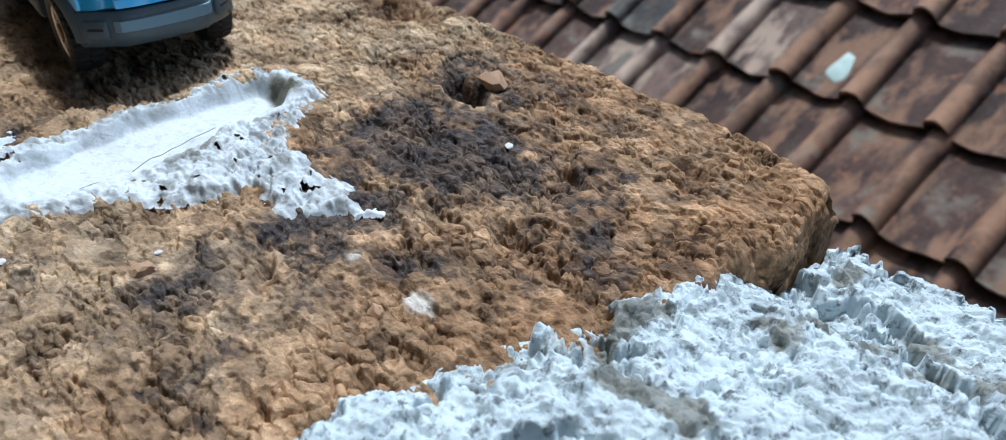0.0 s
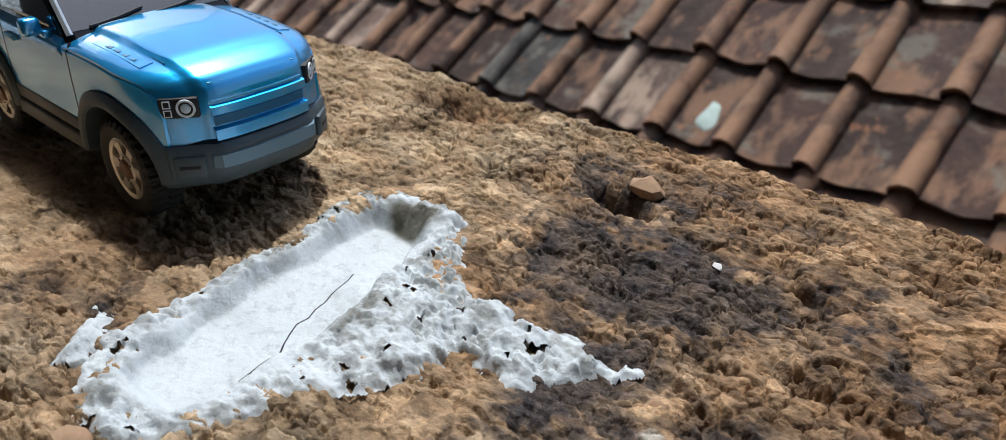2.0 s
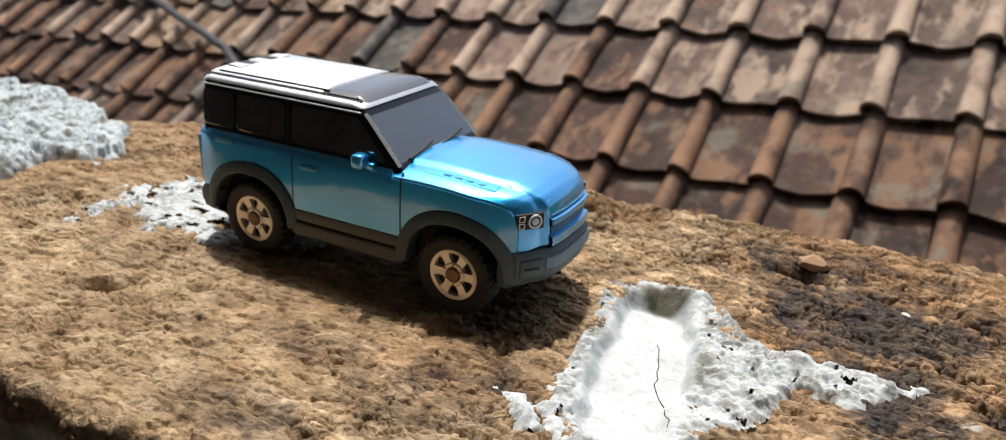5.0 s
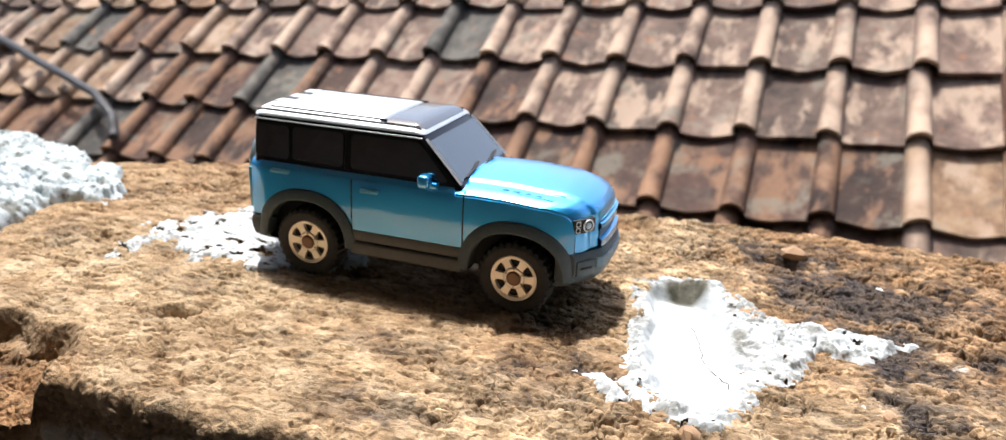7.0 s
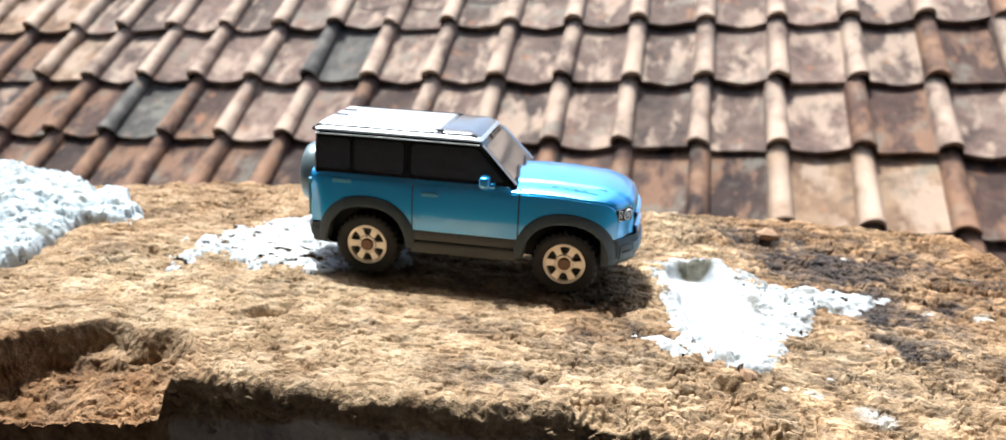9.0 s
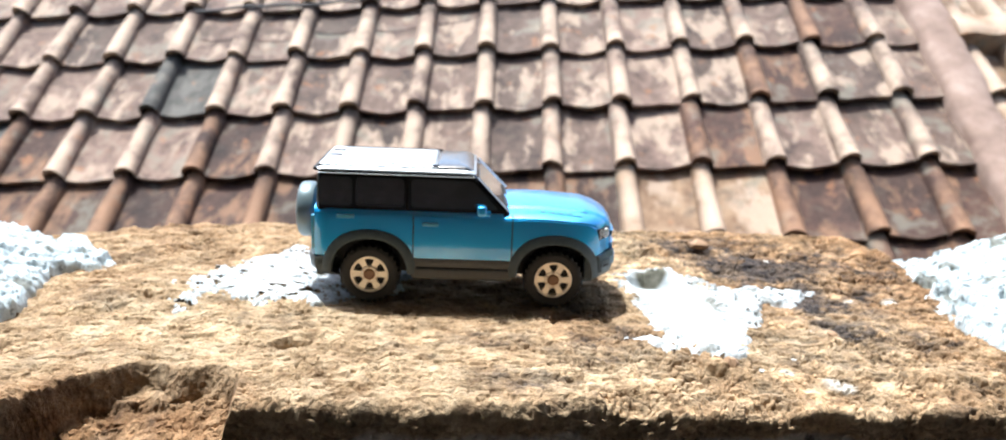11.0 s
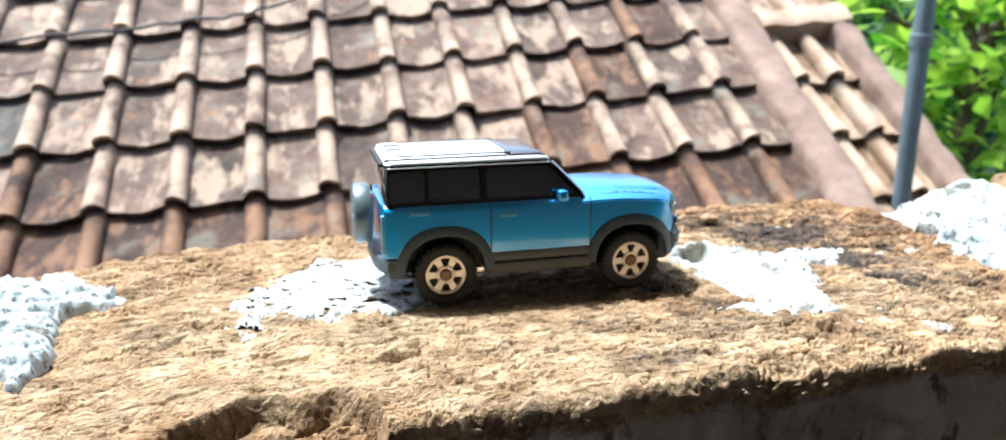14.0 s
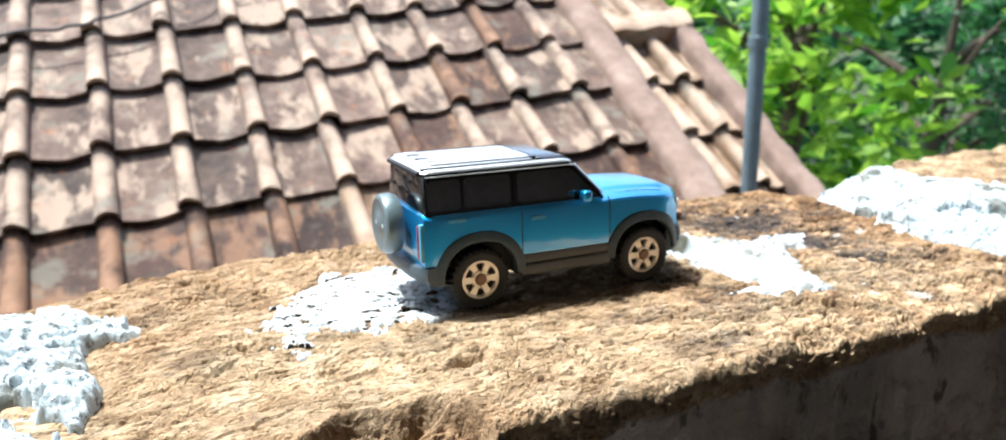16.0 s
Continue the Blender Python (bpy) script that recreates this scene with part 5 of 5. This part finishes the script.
def build_outside():
    bm = bmesh.new()
    rows = []
    edge = [-400, -60, -20, -8, -4, -2, 0, 2, 4, 6, 9, 14, 25, 60, 400]
    for yy in edge:
        rows.append([(xx, yy, GROUND + 0.12 * math.sin(xx * 0.7) * math.cos(yy * 0.5)) for xx in edge])
    grid(bm, rows)
    tagged(part("ground", bm, EARTH, None, "", 1.0, True, 0), "dark grassy earth below the roof", "ground", kind="structure")
    build_tree(3.05, 2.75, 0.40, 0.75, 46, 46, 0.075, LEAF, "tree with bright sunlit green leaves past the roof", 3)
    build_tree(4.6, 3.0, 0.5, 1.0, 70, 70, 0.055, LEAF_DEEP, "tree with deep green leaves past the pole", 4)
    build_tree(3.3, 4.4, 0.55, 1.1, 70, 70, 0.060, LEAF_DEEP, "tree with deep green leaves behind the roof", 5)
    build_tree(4.4, 1.5, 0.45, 0.8, 40, 46, 0.075, LEAF, "tree with light green leaves beside the roof", 6)
    # far woods
    rnd = random.Random(21)
    bm = bmesh.new()
    for k in range(260):
        a = radians(rnd.uniform(-20, 75))
        r = rnd.uniform(7.0, 10.0)
        leaves(bm, rnd, (r * math.sin(a), r * math.cos(a), rnd.uniform(-3.0, 0.5)), 0.7, 40, 0.17)
    tagged(part("far_woods", bm, LEAF_DEEP, None, "", 1.0, True, 0), "dense dark green woods in the distance", "woods", kind="stuff")


def build_room():
    """An unseen, unlit room added behind the camera; it keeps sky off the wall's front."""
    for name, dims in (("ceiling", (-1.7, 1.7, -2.2, 0.13, 1.15, 1.27)), ("floor", (-1.7, 1.7, -2.2, -0.046, -1.1, -1.0)), ("wall_back", (-1.7, 1.7, -2.3, -2.2, -1.0, 1.15)),
                       ("wall_west", (-1.8, -1.7, -2.2, 0.06, -1.0, 1.15)), ("wall_east", (1.7, 1.8, -2.2, 0.06, -1.0, 1.15)), ("wall_below", (-1.75, 1.75, -2.25, 0.055, -3.4, -1.101))):
        bm = bmesh.new()
        box(bm, *dims)
        tagged(part(name, bm, ROOM, None, "", 1.0, False), "bare grey cement " + name.split("_")[0] + " of the unseen added room", name.split("_")[0], kind="structure")


build_room()
build_outside()
build_house()
build_pole()
build_wall()
build_car()
tagged(grit("stone", 0.0680, 0.0465, 0.0029, STONE, "small orange-brown stone at the edge of a hollow"), group="loose grit")
for gx, gy, gs in ((84, 36, 0.85), (58, -28, 0.8), (66, -24, 0.7), (76, -10, 0.6)):
    tagged(grit("stone", gx * MM, gy * MM, gs * MM, CHALK, "tiny white chip lying on the brick", 0.3), group="loose grit")
for gx, gy, gs in ((52, -27, 2.0), (101, 3, 1.1), (79, -13, 1.3), (90, 10, 1.1)):
    tagged(grit("stone", gx * MM, gy * MM, gs * MM, STONE, "tiny ochre crumb lying on the brick"), group="loose grit")
build_roof()
